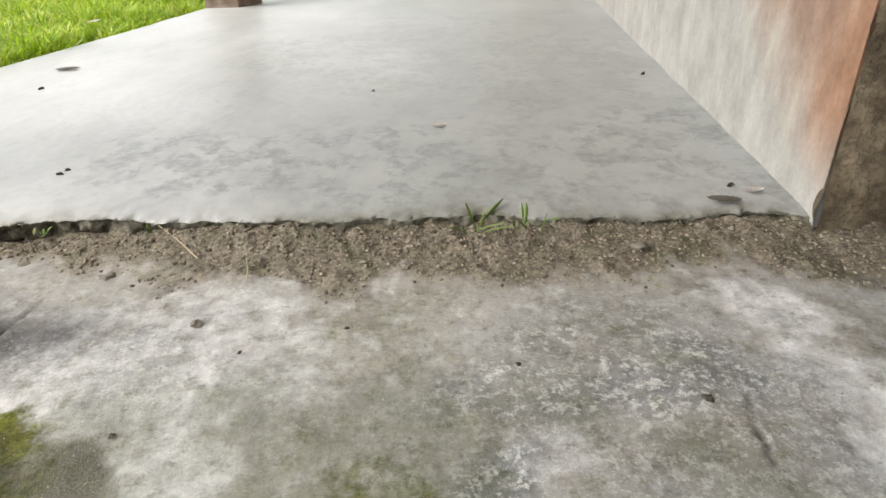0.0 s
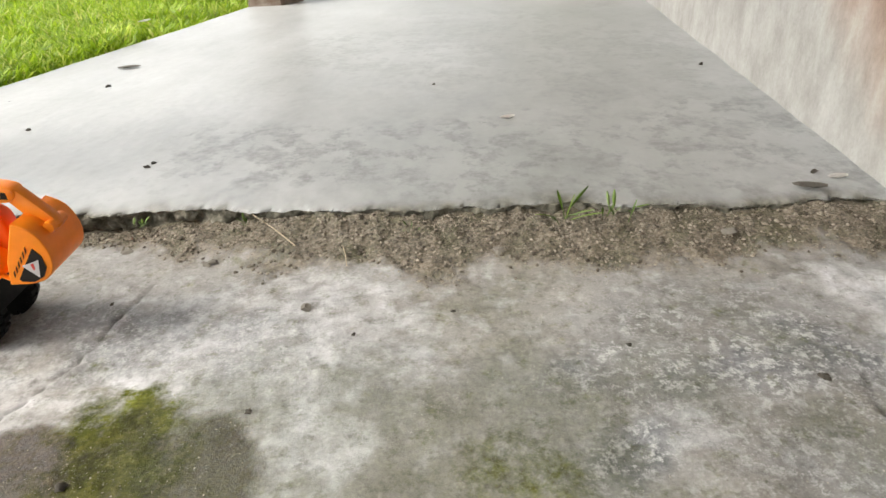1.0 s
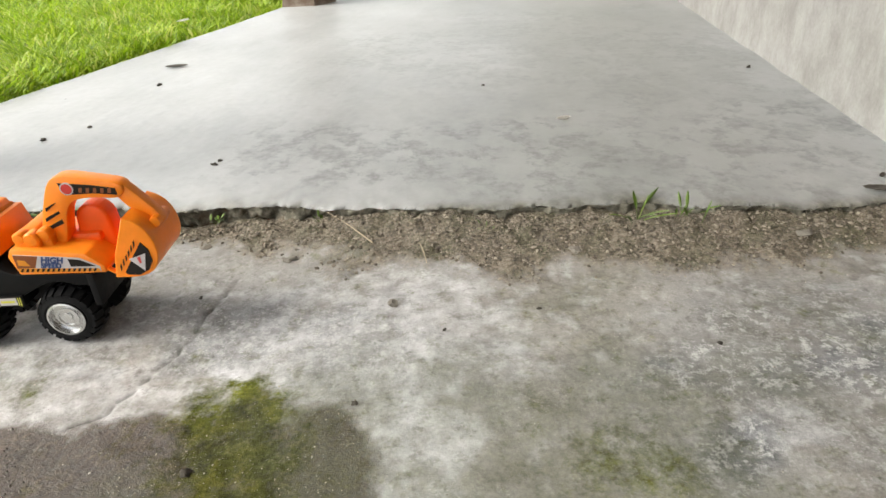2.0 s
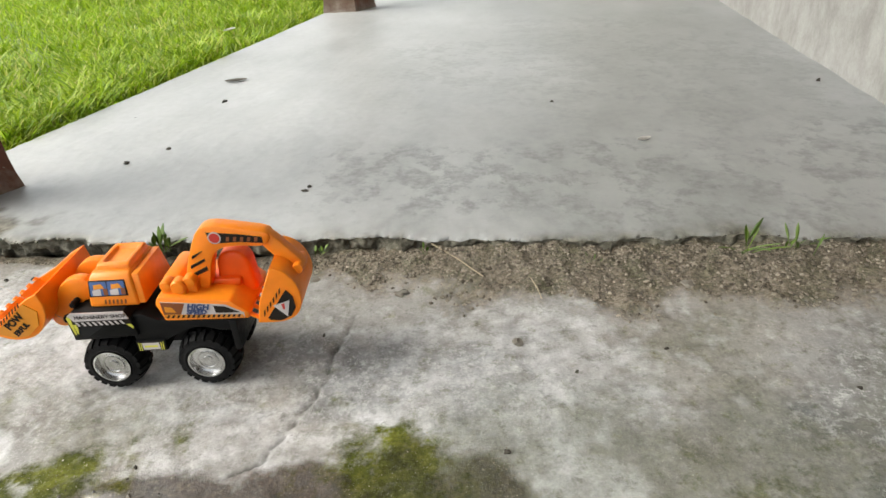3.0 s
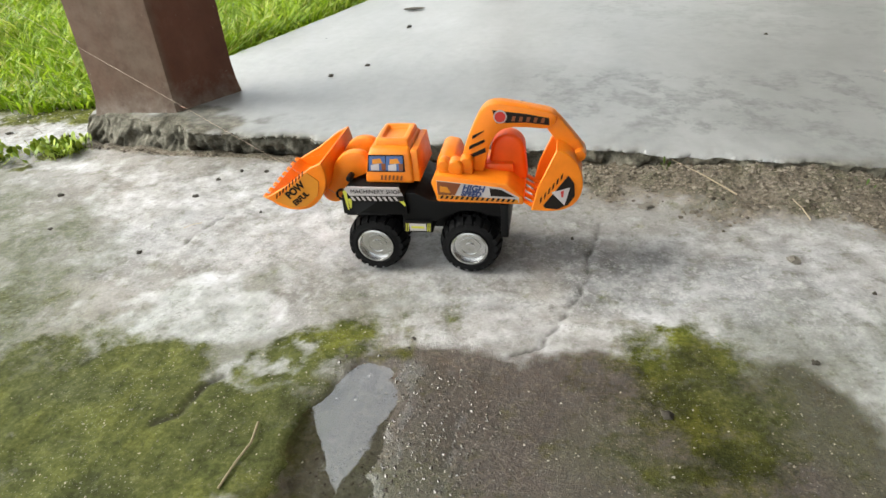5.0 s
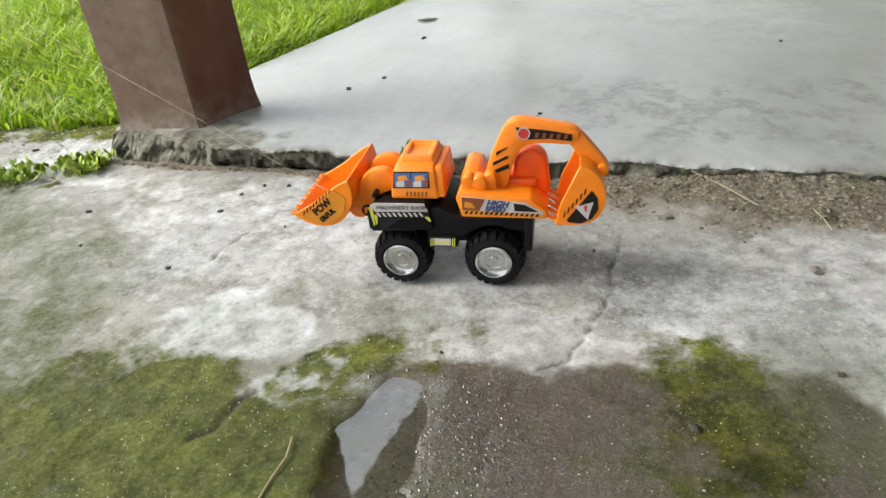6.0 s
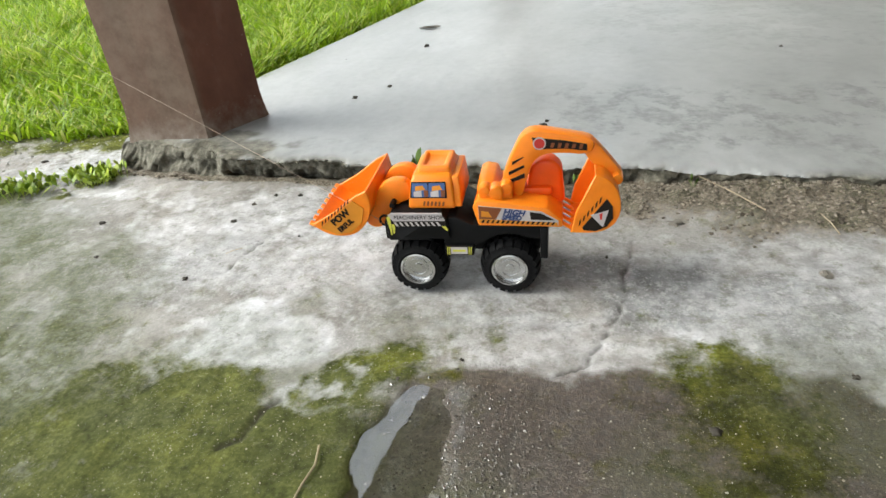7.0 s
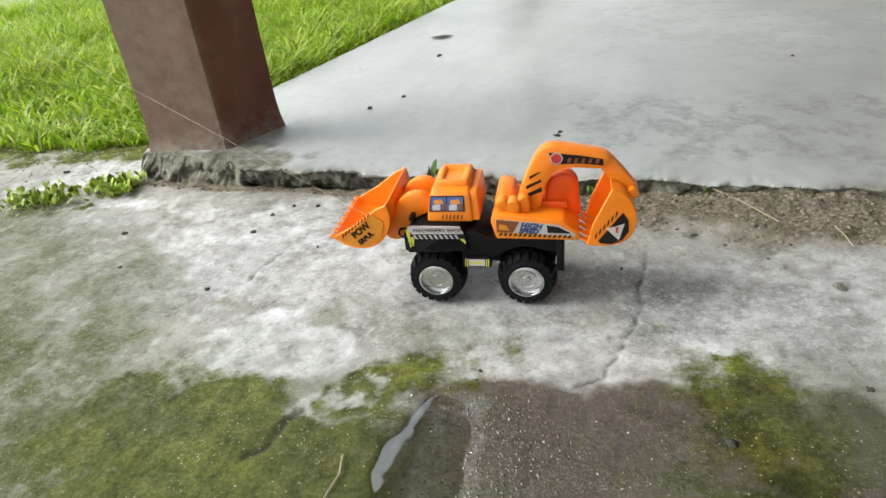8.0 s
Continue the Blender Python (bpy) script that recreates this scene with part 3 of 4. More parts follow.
# ---------------------------------------------------------------- the porch
def porch_slab():
    xs = np.linspace(0, 1, 620) ** 1.25
    rows = [("face", f) for f in np.linspace(0.0, 0.95, 18)] + [("top", d) for d in np.concatenate([np.linspace(0.0, 0.5, 90) ** 1.0, np.linspace(0.52, 5.0, 90)])]
    V = []
    soil, worn, right_shade = [], [], []
    for kind, q in rows:
        if kind == "face":
            x = slab_left(0.0) + xs * (wall_x(-0.15) + 0.03 - slab_left(0.0))
            e = edge_y(x)
            chip = 0.024 * fbm(x, x * 0 + 2.0, 7, 4) + 0.018 * fbm(x, x * 0 + q * 0.07, 36, 4)
            y = e + chip + 0.055 * q * sstep(-0.22, -0.32, x) + 0.036 * (1 - q) * sstep(0.42, 0.15, x) * sstep(-0.31, -0.22, x) + (0.016 * fbm(x, x * 0 + q * 0.06, 70, 4) + 0.010 * fbm(x, x * 0 + q * 0.06, 150, 2)) * min(1, 3 * (1 - q) + 0.3)
            z = -0.035 + (H + 0.033) * q + 0.007 * q * sstep(-0.05, -0.42, x)
            s = np.ones_like(x)
            w = 0 * x
        else:
            y0 = q
            left, right = slab_left(y0), wall_x(y0) + 0.03
            x = left + xs * (right - left)
            e = edge_y(x)
            chip = 0.024 * fbm(x, x * 0 + 2.0, 7, 4) + 0.018 * fbm(x, x * 0 + 0.065, 36, 4) + 0.055 * sstep(-0.22, -0.32, x)
            k = max(0.0, 1 - q / 0.35)
            y = q + (e + chip) * k
            round_off = 0.004 * np.exp(-(q / 0.006))
            z = H + 0.007 * sstep(-0.05, -0.42, x) - round_off + 0.0022 * fbm(x, y, 5, 4) + 0.0008 * fbm(x, y, 50, 3) - 0.0045 * np.exp(-(q / 0.02)) * (fbm(x, y, 24, 4) + 0.5)
            s = np.clip(np.exp(-(q / 0.010)) * (0.4 + 1.6 * (fbm(x, y, 30, 4) + 0.2)) + 0.8 * blob(x, y, -0.30, 0.02, 0.16, 0.05, 0, 0.4, 0.8, 18), 0, 1)
            w = np.maximum.reduce([blob(x, y, 0.62, 0.10, 0.33, 0.15, -8, 0.5, 0.6, 6), 0.9 * blob(x, y, 1.05, 0.05, 0.28, 0.25, 0, 0.5, 0.7, 6), 0.5 * blob(x, y, 0.9, 0.8, 0.5, 0.5, 0, 0.5, 0.8, 4), 0.35 * blob(x, y, 0.1, 0.0, 0.4, 0.06, 0, 0.5, 0.8, 8)])
        V.append(np.stack([x, y, z], 1))
        soil.append(s)
        worn.append(w)
        # painted shade deepens to the right, mottled, and lifts near the wall
        right_shade.append(np.clip(sstep(0.1, 1.0, x - 0.12 * y) + 0.5 * fbm(x, y, 3, 4) * (x > -0.1), 0, 1) * (1 - 0.85 * sstep(0.26, 0.02, wall_x(y) - x)))
    # the left flank
    V = np.stack(V)
    flank = V[:, :1].copy()
    flank[:, :, 2] = -0.04
    flank[:, :, 0] -= 0.004
    V = np.concatenate([flank, V], 1)
    soil = np.stack(soil)
    worn = np.stack(worn)
    soil = np.concatenate([np.ones_like(soil[:, :1]), soil], 1)
    worn = np.concatenate([worn[:, :1], worn], 1)
    right_shade = np.stack(right_shade)
    right_shade = np.concatenate([right_shade[:, :1], right_shade], 1)
    r, c = V.shape[:2]
    ix = np.arange(r * c).reshape(r, c)
    q4 = np.stack([ix[:-1, :-1], ix[:-1, 1:], ix[1:, 1:], ix[1:, :-1]], -1).reshape(-1, 4)
    ob = mesh_from_arrays("porch_floor", V.reshape(-1, 3), q4, M_SLAB)
    for key, val in (("soil", soil), ("worn", worn), ("right_shade", right_shade)):
        ob.data.attributes.new(key, "FLOAT", "POINT").data.foreach_set("value", val.ravel().astype(np.float32))
    return tagged(ob, "smooth pale grey cement porch floor with a chipped edge", "porch floor", kind="structure")


porch_slab()


def rough_wall(name, corners, z0, z1, material, step, amp, label):
    """A thick wall on a plan outline, its faces uneven."""
    V, F = [], []
    n = len(corners)
    for i in range(n):
        a, b = Vector(corners[i]), Vector(corners[(i + 1) % n])
        cu = max(2, min(260, int((b - a).length / step)))
        heights = list(np.arange(z0, min(z1, 0.75), step)) + list(np.linspace(0.75, z1, 8))
        out = Vector(((b - a).y, -(b - a).x)).normalized()
        base = len(V)
        for z in heights:
            for k in range(cu + 1):
                p = a.lerp(b, k / cu)
                u = 4 * min(k, cu - k) / cu
                d = amp * (noise.noise(Vector((p.x, p.y, z)) * 9) + 0.6 * noise.noise(Vector((p.x, p.y, z)) * 34) + 0.3 * noise.noise(Vector((p.x, p.y, z)) * 90))
                d *= min(1.0, 0.25 + u)
                V.append((p.x + out.x * d, p.y + out.y * d, z))
        w = cu + 1
        for r in range(len(heights) - 1):
            for k in range(cu):
                F.append((base + r * w + k, base + r * w + k + 1, base + (r + 1) * w + k + 1, base + (r + 1) * w + k))
    top = len(V)
    V += [(*c, z1) for c in corners]
    F.append(tuple(range(top, top + n)))
    ob = mesh_from_arrays(name, V, F, material)
    return tagged(ob, label, "wall", kind="structure")


wy = -0.172
rough_wall("wall_east", [(wall_x(wy) + 0.24, 5.2), (wall_x(5.2), 5.2), (wall_x(wy) + 0.004, wy), (wall_x(wy) + 0.24, wy + 0.004)][::-1], -0.04, 2.7, M_PLASTER, 0.02, 0.004,
           "faded pink limewashed plaster wall with whitened foot")
rough_wall("wall_front", [(wall_x(wy) + 0.002, wy - 0.007), (3.6, wy - 0.10), (3.6, wy + 0.10), (wall_x(wy) + 0.10, wy + 0.10)], -0.04, 2.7, M_RAW, 0.012, 0.020,
           "dark damp-stained rough rendered wall end")


def pillar(corners, top):
    V, F, front_tone = [], [], []
    hs = [H - 0.004] + list(np.linspace(H + 0.004, 0.6, 24)) + list(np.linspace(0.7, top, 8))
    c = sum((Vector(p) for p in corners), Vector((0, 0))) / 4
    per = 10
    n = 4 * per
    for z in hs:
        flare = 0.006 * math.exp(-(z - H) / 0.02)
        for i in range(4):
            a, b = Vector(corners[i]), Vector(corners[(i + 1) % 4])
            for k in range(per):
                p = a.lerp(b, k / per)
                if k == 0:
                    p = c + (p - c) * 0.985
                p = c + (p - c) * (1 + flare / 0.08)
                d = 0.0022 * noise.noise(Vector((p.x * 14, p.y * 14, z * 9))) + 0.0012 * noise.noise(Vector((p.x, p.y, z)) * 60)
                p = p + (p - c).normalized() * d
                V.append((p.x, p.y, z))
                front_tone.append(1.0 if i == 0 or (i == 1 and k == 0) else 0.0)
    for r in range(len(hs) - 1):
        for k in range(n):
            F.append((r * n + k, r * n + (k + 1) % n, (r + 1) * n + (k + 1) % n, (r + 1) * n + k))
    F.append(tuple(range((len(hs) - 1) * n, len(hs) * n)))
    ob = mesh_from_arrays("pillar", V, F, M_PILLAR)
    ob.data.attributes.new("front_tone", "FLOAT", "POINT").data.foreach_set("value", np.array(front_tone, np.float32))
    smooth(ob.data, 40)
    return tagged(ob, "square brown-painted plaster porch pillar on the cement floor", "pillar", group="porch pillars")


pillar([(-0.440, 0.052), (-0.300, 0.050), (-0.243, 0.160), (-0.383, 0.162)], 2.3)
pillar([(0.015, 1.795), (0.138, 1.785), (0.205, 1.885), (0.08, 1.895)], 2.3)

bm = bmesh.new()
pts = [(slab_left(-1.9) - 0.545, -1.9), (3.6, -1.9), (3.6, 5.0), (slab_left(5.0) - 0.52, 5.0)]
lo = [bm.verts.new((x, y, 2.30)) for x, y in pts]
hi = [bm.verts.new((x, y, 2.40)) for x, y in pts]
bm.faces.new(lo[::-1])
bm.faces.new(hi)
for i in range(4):
    bm.faces.new((lo[i], lo[(i + 1) % 4], hi[(i + 1) % 4], hi[i]))
tagged(part("ceiling", bm, M_RAW), "dark plain porch roof carried by the pillars", "ceiling", kind="structure")

# two unseen walls, added to cut the light from the right and behind
rough_wall("wall_yard", [(2.1, -2.3), (2.3, -2.3), (2.3, -0.26), (2.1, -0.26)][::1], -0.04, 2.32, M_RAW, 0.06, 0.006, "dark plain rendered wall, added out of view to hold back light")
rough_wall("wall_south", [(0.9, -2.5), (2.3, -2.5), (2.3, -2.32), (0.9, -2.32)], -0.04, 2.32, M_RAW, 0.06, 0.006, "dark plain rendered wall, added out of view to hold back light")


# ---------------------------------------------------------------- the toy truck
truck = new("toy_truck")
tagged(truck, "orange and black plastic toy loader truck on rubber wheels", "toy truck")
truck.matrix_world = pose(0.180, -0.282, 0.0005, 0, 0, 0.2)


def P(pts):
    """Side outline given as (forward, up); the truck drives towards -x."""
    return [(-u, z) for u, z in pts]


def rounded(pts, cuts=2, closed=True):
    """The outline with its corners cut again and again, so that it runs in curves."""
    for _ in range(cuts):
        out = [] if closed else [pts[0]]
        for i in range(len(pts) if closed else len(pts) - 1):
            (ax, az), (bx, bz) = pts[i], pts[(i + 1) % len(pts)]
            out += [(0.75 * ax + 0.25 * bx, 0.75 * az + 0.25 * bz), (0.25 * ax + 0.75 * bx, 0.25 * az + 0.75 * bz)]
        pts = out if closed else out + [pts[-1]]
    return pts


def arc(cx, cz, r, a0, a1, n):
    return [(cx + r * math.cos(radians(a0 + (a1 - a0) * k / n)), cz + r * math.sin(radians(a0 + (a1 - a0) * k / n))) for k in range(n + 1)]


def plate(name, pts, material, parent, near=lambda z: -0.044, thick=0.0005, label=""):
    """A sticker on the near flank."""
    bm = bmesh.new()
    front = [bm.verts.new((-u, near(z) - thick, z)) for u, z in pts]
    back = [bm.verts.new((-u, near(z) + 0.0012, z)) for u, z in pts]
    n = len(pts)
    fs = [bm.faces.new(front), bm.faces.new(back[::-1])]
    fs += [bm.faces.new((front[i], back[i], back[(i + 1) % n], front[(i + 1) % n])) for i in range(n)]
    bmesh.ops.recalc_face_normals(bm, faces=fs)
    return part(name, bm, material, parent, label)


def stripes(name, a, b, height, n, material, parent, near, thick, lean=0.5):
    """Slanting hazard bars between two points of the flank."""
    bm = bmesh.new()
    (ua, za), (ub, zb) = a, b
    for k in range(n):
        s0, s1 = (k + 0.15) / n, (k + 0.62) / n
        q = []
        for s, up in ((s0, 0), (s1, 0), (s1, 1), (s0, 1)):
            s = s + lean * up / n
            q.append((ua + (ub - ua) * s, za + (zb - za) * s + height * up))
        bm.faces.new([bm.verts.new((-u, near(z) - thick, z)) for u, z in q])
    bmesh.ops.recalc_face_normals(bm, faces=bm.faces)
    ob = part(name, bm, material, parent)
    return ob


def lettering(words, u, z, size, material, parent, near, lean=0.0, turn=0.0, bold=0.0):
    cu = bpy.data.curves.new("lettering", "FONT")
    cu.body, cu.size, cu.extrude, cu.shear, cu.offset = words, size, 0.0001, lean, bold
    tmp = bpy.data.objects.new("lettering", cu)
    scene.collection.objects.link(tmp)
    me = bpy.data.meshes.new_from_object(tmp.evaluated_get(bpy.context.evaluated_depsgraph_get()))
    bpy.data.objects.remove(tmp)
    me.materials.clear()
    me.materials.append(material)
    ob = new("lettering", me)
    ob.parent = parent
    ob.matrix_local = pose(-u, near(z) - 0.0009, z, 90, 0, 0) @ pose(0, 0, 0, 0, 0, turn)
    return ob


# wheels
def wheel(u, side):
    """side -1: the near flank; 1: the far one."""
    w = new("wheel")
    w.parent = truck
    cx, cz, R = -u, 0.0305, 0.0300
    y_out, y_in = 0.044, 0.019
    prof = [(0.0176, y_out - 0.0125), (0.0184, y_out - 0.002), (0.0210, y_out), (0.0262, y_out - 0.0015), (R - 0.0022, y_out - 0.006), (R - 0.0015, 0.0305), (R - 0.0022, y_in + 0.006), (0.0262, y_in + 0.001), (0.02, y_in)]
    bm = bmesh.new()
    lathe(bm, [(r, side * y) for r, y in prof], (cx, cz), 48)
    part("tyre", bm, M_TYRE, w, "black rubber tyre with chunky lugs", 25)
    bm = bmesh.new()
    rim = [(0.0, y_out - 0.003), (0.0045, y_out - 0.0026), (0.0052, y_out - 0.0055), (0.0085, y_out - 0.0062), (0.0090, y_out - 0.0030), (0.0106, y_out - 0.0028), (0.0116, y_out - 0.0095), (0.0150, y_out - 0.0105), (0.0156, y_out - 0.0020), (0.0166, y_out + 0.0012), (0.0184, y_out + 0.0006), (0.0190, y_out - 0.004)]
    lathe(bm, [(max(r, 0.0003), side * y) for r, y in rim], (cx, cz), 48)
    part("rim", bm, M_CHROME, w, "chromed plastic wheel rim", 30)
    # tread lugs in two staggered rows, and the ribs of the rim
    pieces = []
    for row in range(2):
        y0, y1 = (0.0312, 0.0432) if row == 0 else (0.0200, 0.0298)
        bm = bmesh.new()
        for v in box(bm, R - 0.006, R + 0.0012, min(side * y0, side * y1), max(side * y0, side * y1), -0.0029, 0.0029):
            if v.co.x > R and abs(v.co.y) > 0.04:
                v.co.x -= 0.0035
        pieces += [("lug", bm, M_TYRE, (k + 0.5 * row) / 20) for k in range(20)]
    bm = bmesh.new()
    y0, y1 = side * (y_out - 0.0098), side * (y_out - 0.0058)
    box(bm, 0.0112, 0.0156, min(y0, y1), max(y0, y1), -0.0015, 0.0015, 0.0006, 1)
    pieces += [("rib", bm, M_CHROME, k / 10) for k in range(10)]
    made = {}
    for name, bm, mat, q in pieces:
        key = id(bm)
        if key not in made:
            me = bpy.data.meshes.new(name)
            bm.to_mesh(me)
            me.materials.append(mat)
            made[key] = me
        ob = new(name, made[key])
        ob.parent = w
        ob.matrix_local = Matrix.Translation((cx, 0, cz)) @ Matrix.Rotation(-2 * math.pi * q, 4, "Y")


for u in (0.048, -0.048):
    for side in (-1, 1):
        wheel(u, side)

# chassis
bm = bmesh.new()
prism(bm, P([(0.070, 0.044), (0.072, 0.066), (-0.080, 0.066), (-0.078, 0.044), (-0.03, 0.038), (0.03, 0.038)]), -0.016, 0.016, 0.0015)
prism(bm, P([(0.0745, 0.064), (0.0755, 0.086), (0.070, 0.0965), (0.018, 0.0965), (0.013, 0.088), (0.011, 0.066)] + arc(0.048, 0.033, 0.0375, 62, 122, 8)), -0.0425, 0.0425, 0.0012)
prism(bm, P([(0.018, 0.052), (0.018, 0.088), (0.004, 0.0885), (-0.012, 0.080), (-0.084, 0.078), (-0.086, 0.064)] + arc(-0.048, 0.033, 0.0370, 118, 62, 6) + [(-0.012, 0.056), (-0.008, 0.046), (0.014, 0.046)]), -0.0385, 0.0385, 0.0012)
box(bm, 0.079, 0.0865, -0.040, 0.040, 0.042, 0.078, 0.0015)
box(bm, -0.018, 0.012, -0.0405, 0.0405, 0.0455, 0.0585, 0.0012)
box(bm, -0.0795, -0.0735, -0.036, 0.036, 0.062, 0.083, 0.0015)
chassis = part("chassis", bm, M_BLACK, truck, "black plastic chassis with wheel arches")
bm = bmesh.new()
ring = [(-0.0800 - 0.0055 * math.cos(a), -0.030, 0.081 + 0.0055 * math.sin(a)) for a in [2 * math.pi * k / 14 for k in range(15)]]
tube(bm, ring, 0.0013, 6)
part("tow_ring", bm, M_BLACK, truck)
for y in (-0.030, 0.030):
    bm = bmesh.new()
    lathe(bm, [(0.0003, y - 0.0060), (0.0028, y - 0.0055), (0.0032, y), (0.0028, y + 0.0055), (0.0003, y + 0.0060)], (-0.0690, 0.1005), 16)
    part("headlight", bm, M_BLACK, truck)

# stickers of the chassis
fl = lambda z: -0.0427
plate("fender_sticker", [(0.0730, 0.0935), (0.0690, 0.0963), (0.018, 0.0960), (0.0145, 0.0875), (0.0680, 0.0868)], M_WHITE, chassis, fl)
lettering("MACHINERY SHOP", 0.0665, 0.0896, 0.0060, M_INK, chassis, fl)
plate("hazard_band", [(0.0680, 0.0868), (0.0145, 0.0870), (0.0135, 0.0815), (0.0670, 0.0808)], M_INK, chassis, fl)
stripes("hazard_stripes", (0.0655, 0.0815), (0.017, 0.0820), 0.0045, 9, M_WHITE, chassis, fl, 0.0008, -0.5)
for k, (a, b) in enumerate((((0.0745, 0.0915), (0.0715, 0.0705)), ((0.0700, 0.0830), (0.0690, 0.0720)), ((0.0185, 0.0815), (0.0135, 0.0760)))):
    plate("yellow_flash", [a, (a[0] - 0.004, a[1] + 0.0005), (b[0] - 0.0012, b[1] + 0.001), b], M_YELLOW, chassis, fl)
sp = lambda z: -0.0407
plate("step_sticker", [(0.0165, 0.0575), (-0.0105, 0.0575), (-0.0105, 0.0465), (0.0165, 0.0465)], M_INK, chassis, sp)
plate("plate_panel", [(0.0115, 0.0560), (-0.0055, 0.0560), (-0.0055, 0.0480), (0.0115, 0.0480)], M_WHITE, chassis, sp, 0.0008)
plate("plate_bar", [(0.0095, 0.0532), (-0.0035, 0.0532), (-0.0035, 0.0508), (0.0095, 0.0508)], M_YELLOW, chassis, sp, 0.0011)
stripes("hazard_stripes", (0.0160, 0.0470), (0.0120, 0.0470), 0.0095, 2, M_YELLOW, chassis, sp, 0.0008, 0.4)
stripes("hazard_stripes", (-0.0060, 0.0470), (-0.0100, 0.0470), 0.0095, 2, M_YELLOW, chassis, sp, 0.0008, 0.4)


# cab
def loft(bm, rings, bevel, seg=2):
    loops = [[bm.verts.new(p) for p in r] for r in rings]
    fs = [bm.faces.new(loops[0][::-1]), bm.faces.new(loops[-1])]
    n = len(loops[0])
    for a, b in zip(loops, loops[1:]):
        fs += [bm.faces.new((a[i], a[(i + 1) % n], b[(i + 1) % n], b[i])) for i in range(n)]
    bmesh.ops.recalc_face_normals(bm, faces=fs)
    bmesh.ops.bevel(bm, geom=list({e for f in fs for e in f.edges}), offset=bevel, segments=seg, affect="EDGES", profile=0.5)


def rect(u0, u1, v0, v1, z):
    return [(-u1, v0, z), (-u0, v0, z), (-u0, v1, z), (-u1, v1, z)]


bm = bmesh.new()
loft(bm, [rect(0.0038, 0.0526, -0.0350, 0.0350, 0.0965), rect(0.0047, 0.0517, -0.0345, 0.0345, 0.104), rect(0.0064, 0.0484, -0.0305, 0.0305, 0.1255), rect(0.0080, 0.0458, -0.0250, 0.0250, 0.1310)], 0.0030, 3)
# raised roof box with a sunken top
loft(bm, [rect(0.0089, 0.0425, -0.022, 0.024, 0.1285), rect(0.0101, 0.0412, -0.0205, 0.0225, 0.1365), rect(0.0156, 0.0366, -0.0140, 0.0170, 0.1360), rect(0.0164, 0.0358, -0.0130, 0.0160, 0.1325)], 0.0018, 3)
loft(bm, [rect(-0.0020, 0.0055, -0.0330, 0.0330, 0.098), rect(0.0005, 0.0072, -0.0270, 0.0270, 0.1280)], 0.0012)
cab = part("cab", bm, M_ORANGE, truck, "orange plastic cab with sunken roof")
cn = lambda z: -0.0346 + max(0.0, z - 0.104) * 0.186
plate("window_sticker", [(0.0475, 0.1245), (0.0131, 0.1245), (0.0122, 0.1085), (0.0496, 0.1085)], M_INK, cab, cn)
for u0, u1 in ((0.0468, 0.0311), (0.0299, 0.0139)):
    plate("window_pane", [(u0, 0.1235), (u1, 0.1235), (u1, 0.1097), (u0 + 0.001, 0.1097)], M_BLUE, cab, cn, 0.0008)
    c = (u0 + u1) / 2
    plate("print_patch", [(c + 0.0065, 0.1100), (c + 0.0065, 0.1150), (c - 0.0015, 0.1165), (c - 0.0015, 0.1100)], M_WHITE, cab, cn, 0.0011)
    plate("print_patch", [(c + 0.0050, 0.1160), (c + 0.0045, 0.1205), (c - 0.0030, 0.1215), (c - 0.0055, 0.1170)], M_AMBER, cab, cn, 0.0010)
    plate("print_patch", [(c - 0.0040, 0.1100), (c - 0.0040, 0.1165), (c - 0.0080, 0.1165), (c - 0.0080, 0.1100)], M_BROWN, cab, cn, 0.0010)
stripes("name_bars", (0.0374, 0.1005), (0.0143, 0.1000), 0.0048, 6, M_BROWN, cab, cn, 0.0006, 0.25)

# rear superstructure
bm = bmesh.new()
prism(bm, P([(-0.017, 0.0855), (-0.013, 0.100), (-0.017, 0.1080), (-0.032, 0.1070), (-0.085, 0.1000), (-0.101, 0.0860), (-0.101, 0.0785), (-0.018, 0.0800)]), -0.0400, 0.0360, 0.0022)
prism(bm, P([(-0.014, 0.098), (-0.017, 0.1165), (-0.023, 0.1200), (-0.034, 0.1180), (-0.038, 0.106), (-0.036, 0.100)]), -0.0200, 0.0300, 0.0025)
body = part("superstructure", bm, M_ORANGE, truck, "orange plastic digger body")
for u, v, z, r in ((-0.036, -0.027, 0.1130, 0.0075), (-0.046, -0.022, 0.1150, 0.0068), (-0.025, -0.027, 0.1150, 0.0060)):
    bm = bmesh.new()
    lathe(bm, [(0.0004, v - 0.0075), (r * 0.8, v - 0.007), (r, v - 0.005), (r, v + 0.005), (r * 0.8, v + 0.007), (0.0004, v + 0.0075)], (-u, z), 20)
    box(bm, -u - r * 0.9, -u + r * 0.9, v - 0.006, v + 0.006, 0.100, z, 0.0015)
    part("engine_boss", bm, M_ORANGE, truck)
bn = lambda z: -0.0402
plate("side_sticker", [(-0.0190, 0.1030), (-0.0800, 0.0965), (-0.0965, 0.0865), (-0.0965, 0.0812), (-0.0195, 0.0840)], M_WHITE, body, bn)
plate("print_panel", [(-0.0193, 0.1026), (-0.0420, 0.1003), (-0.0360, 0.0880), (-0.0195, 0.0885)], M_BROWN, body, bn, 0.0008)
plate("print_patch", [(-0.0215, 0.0915), (-0.0220, 0.0975), (-0.0290, 0.0965), (-0.0320, 0.0905)], M_AMBER, body, bn, 0.0011)
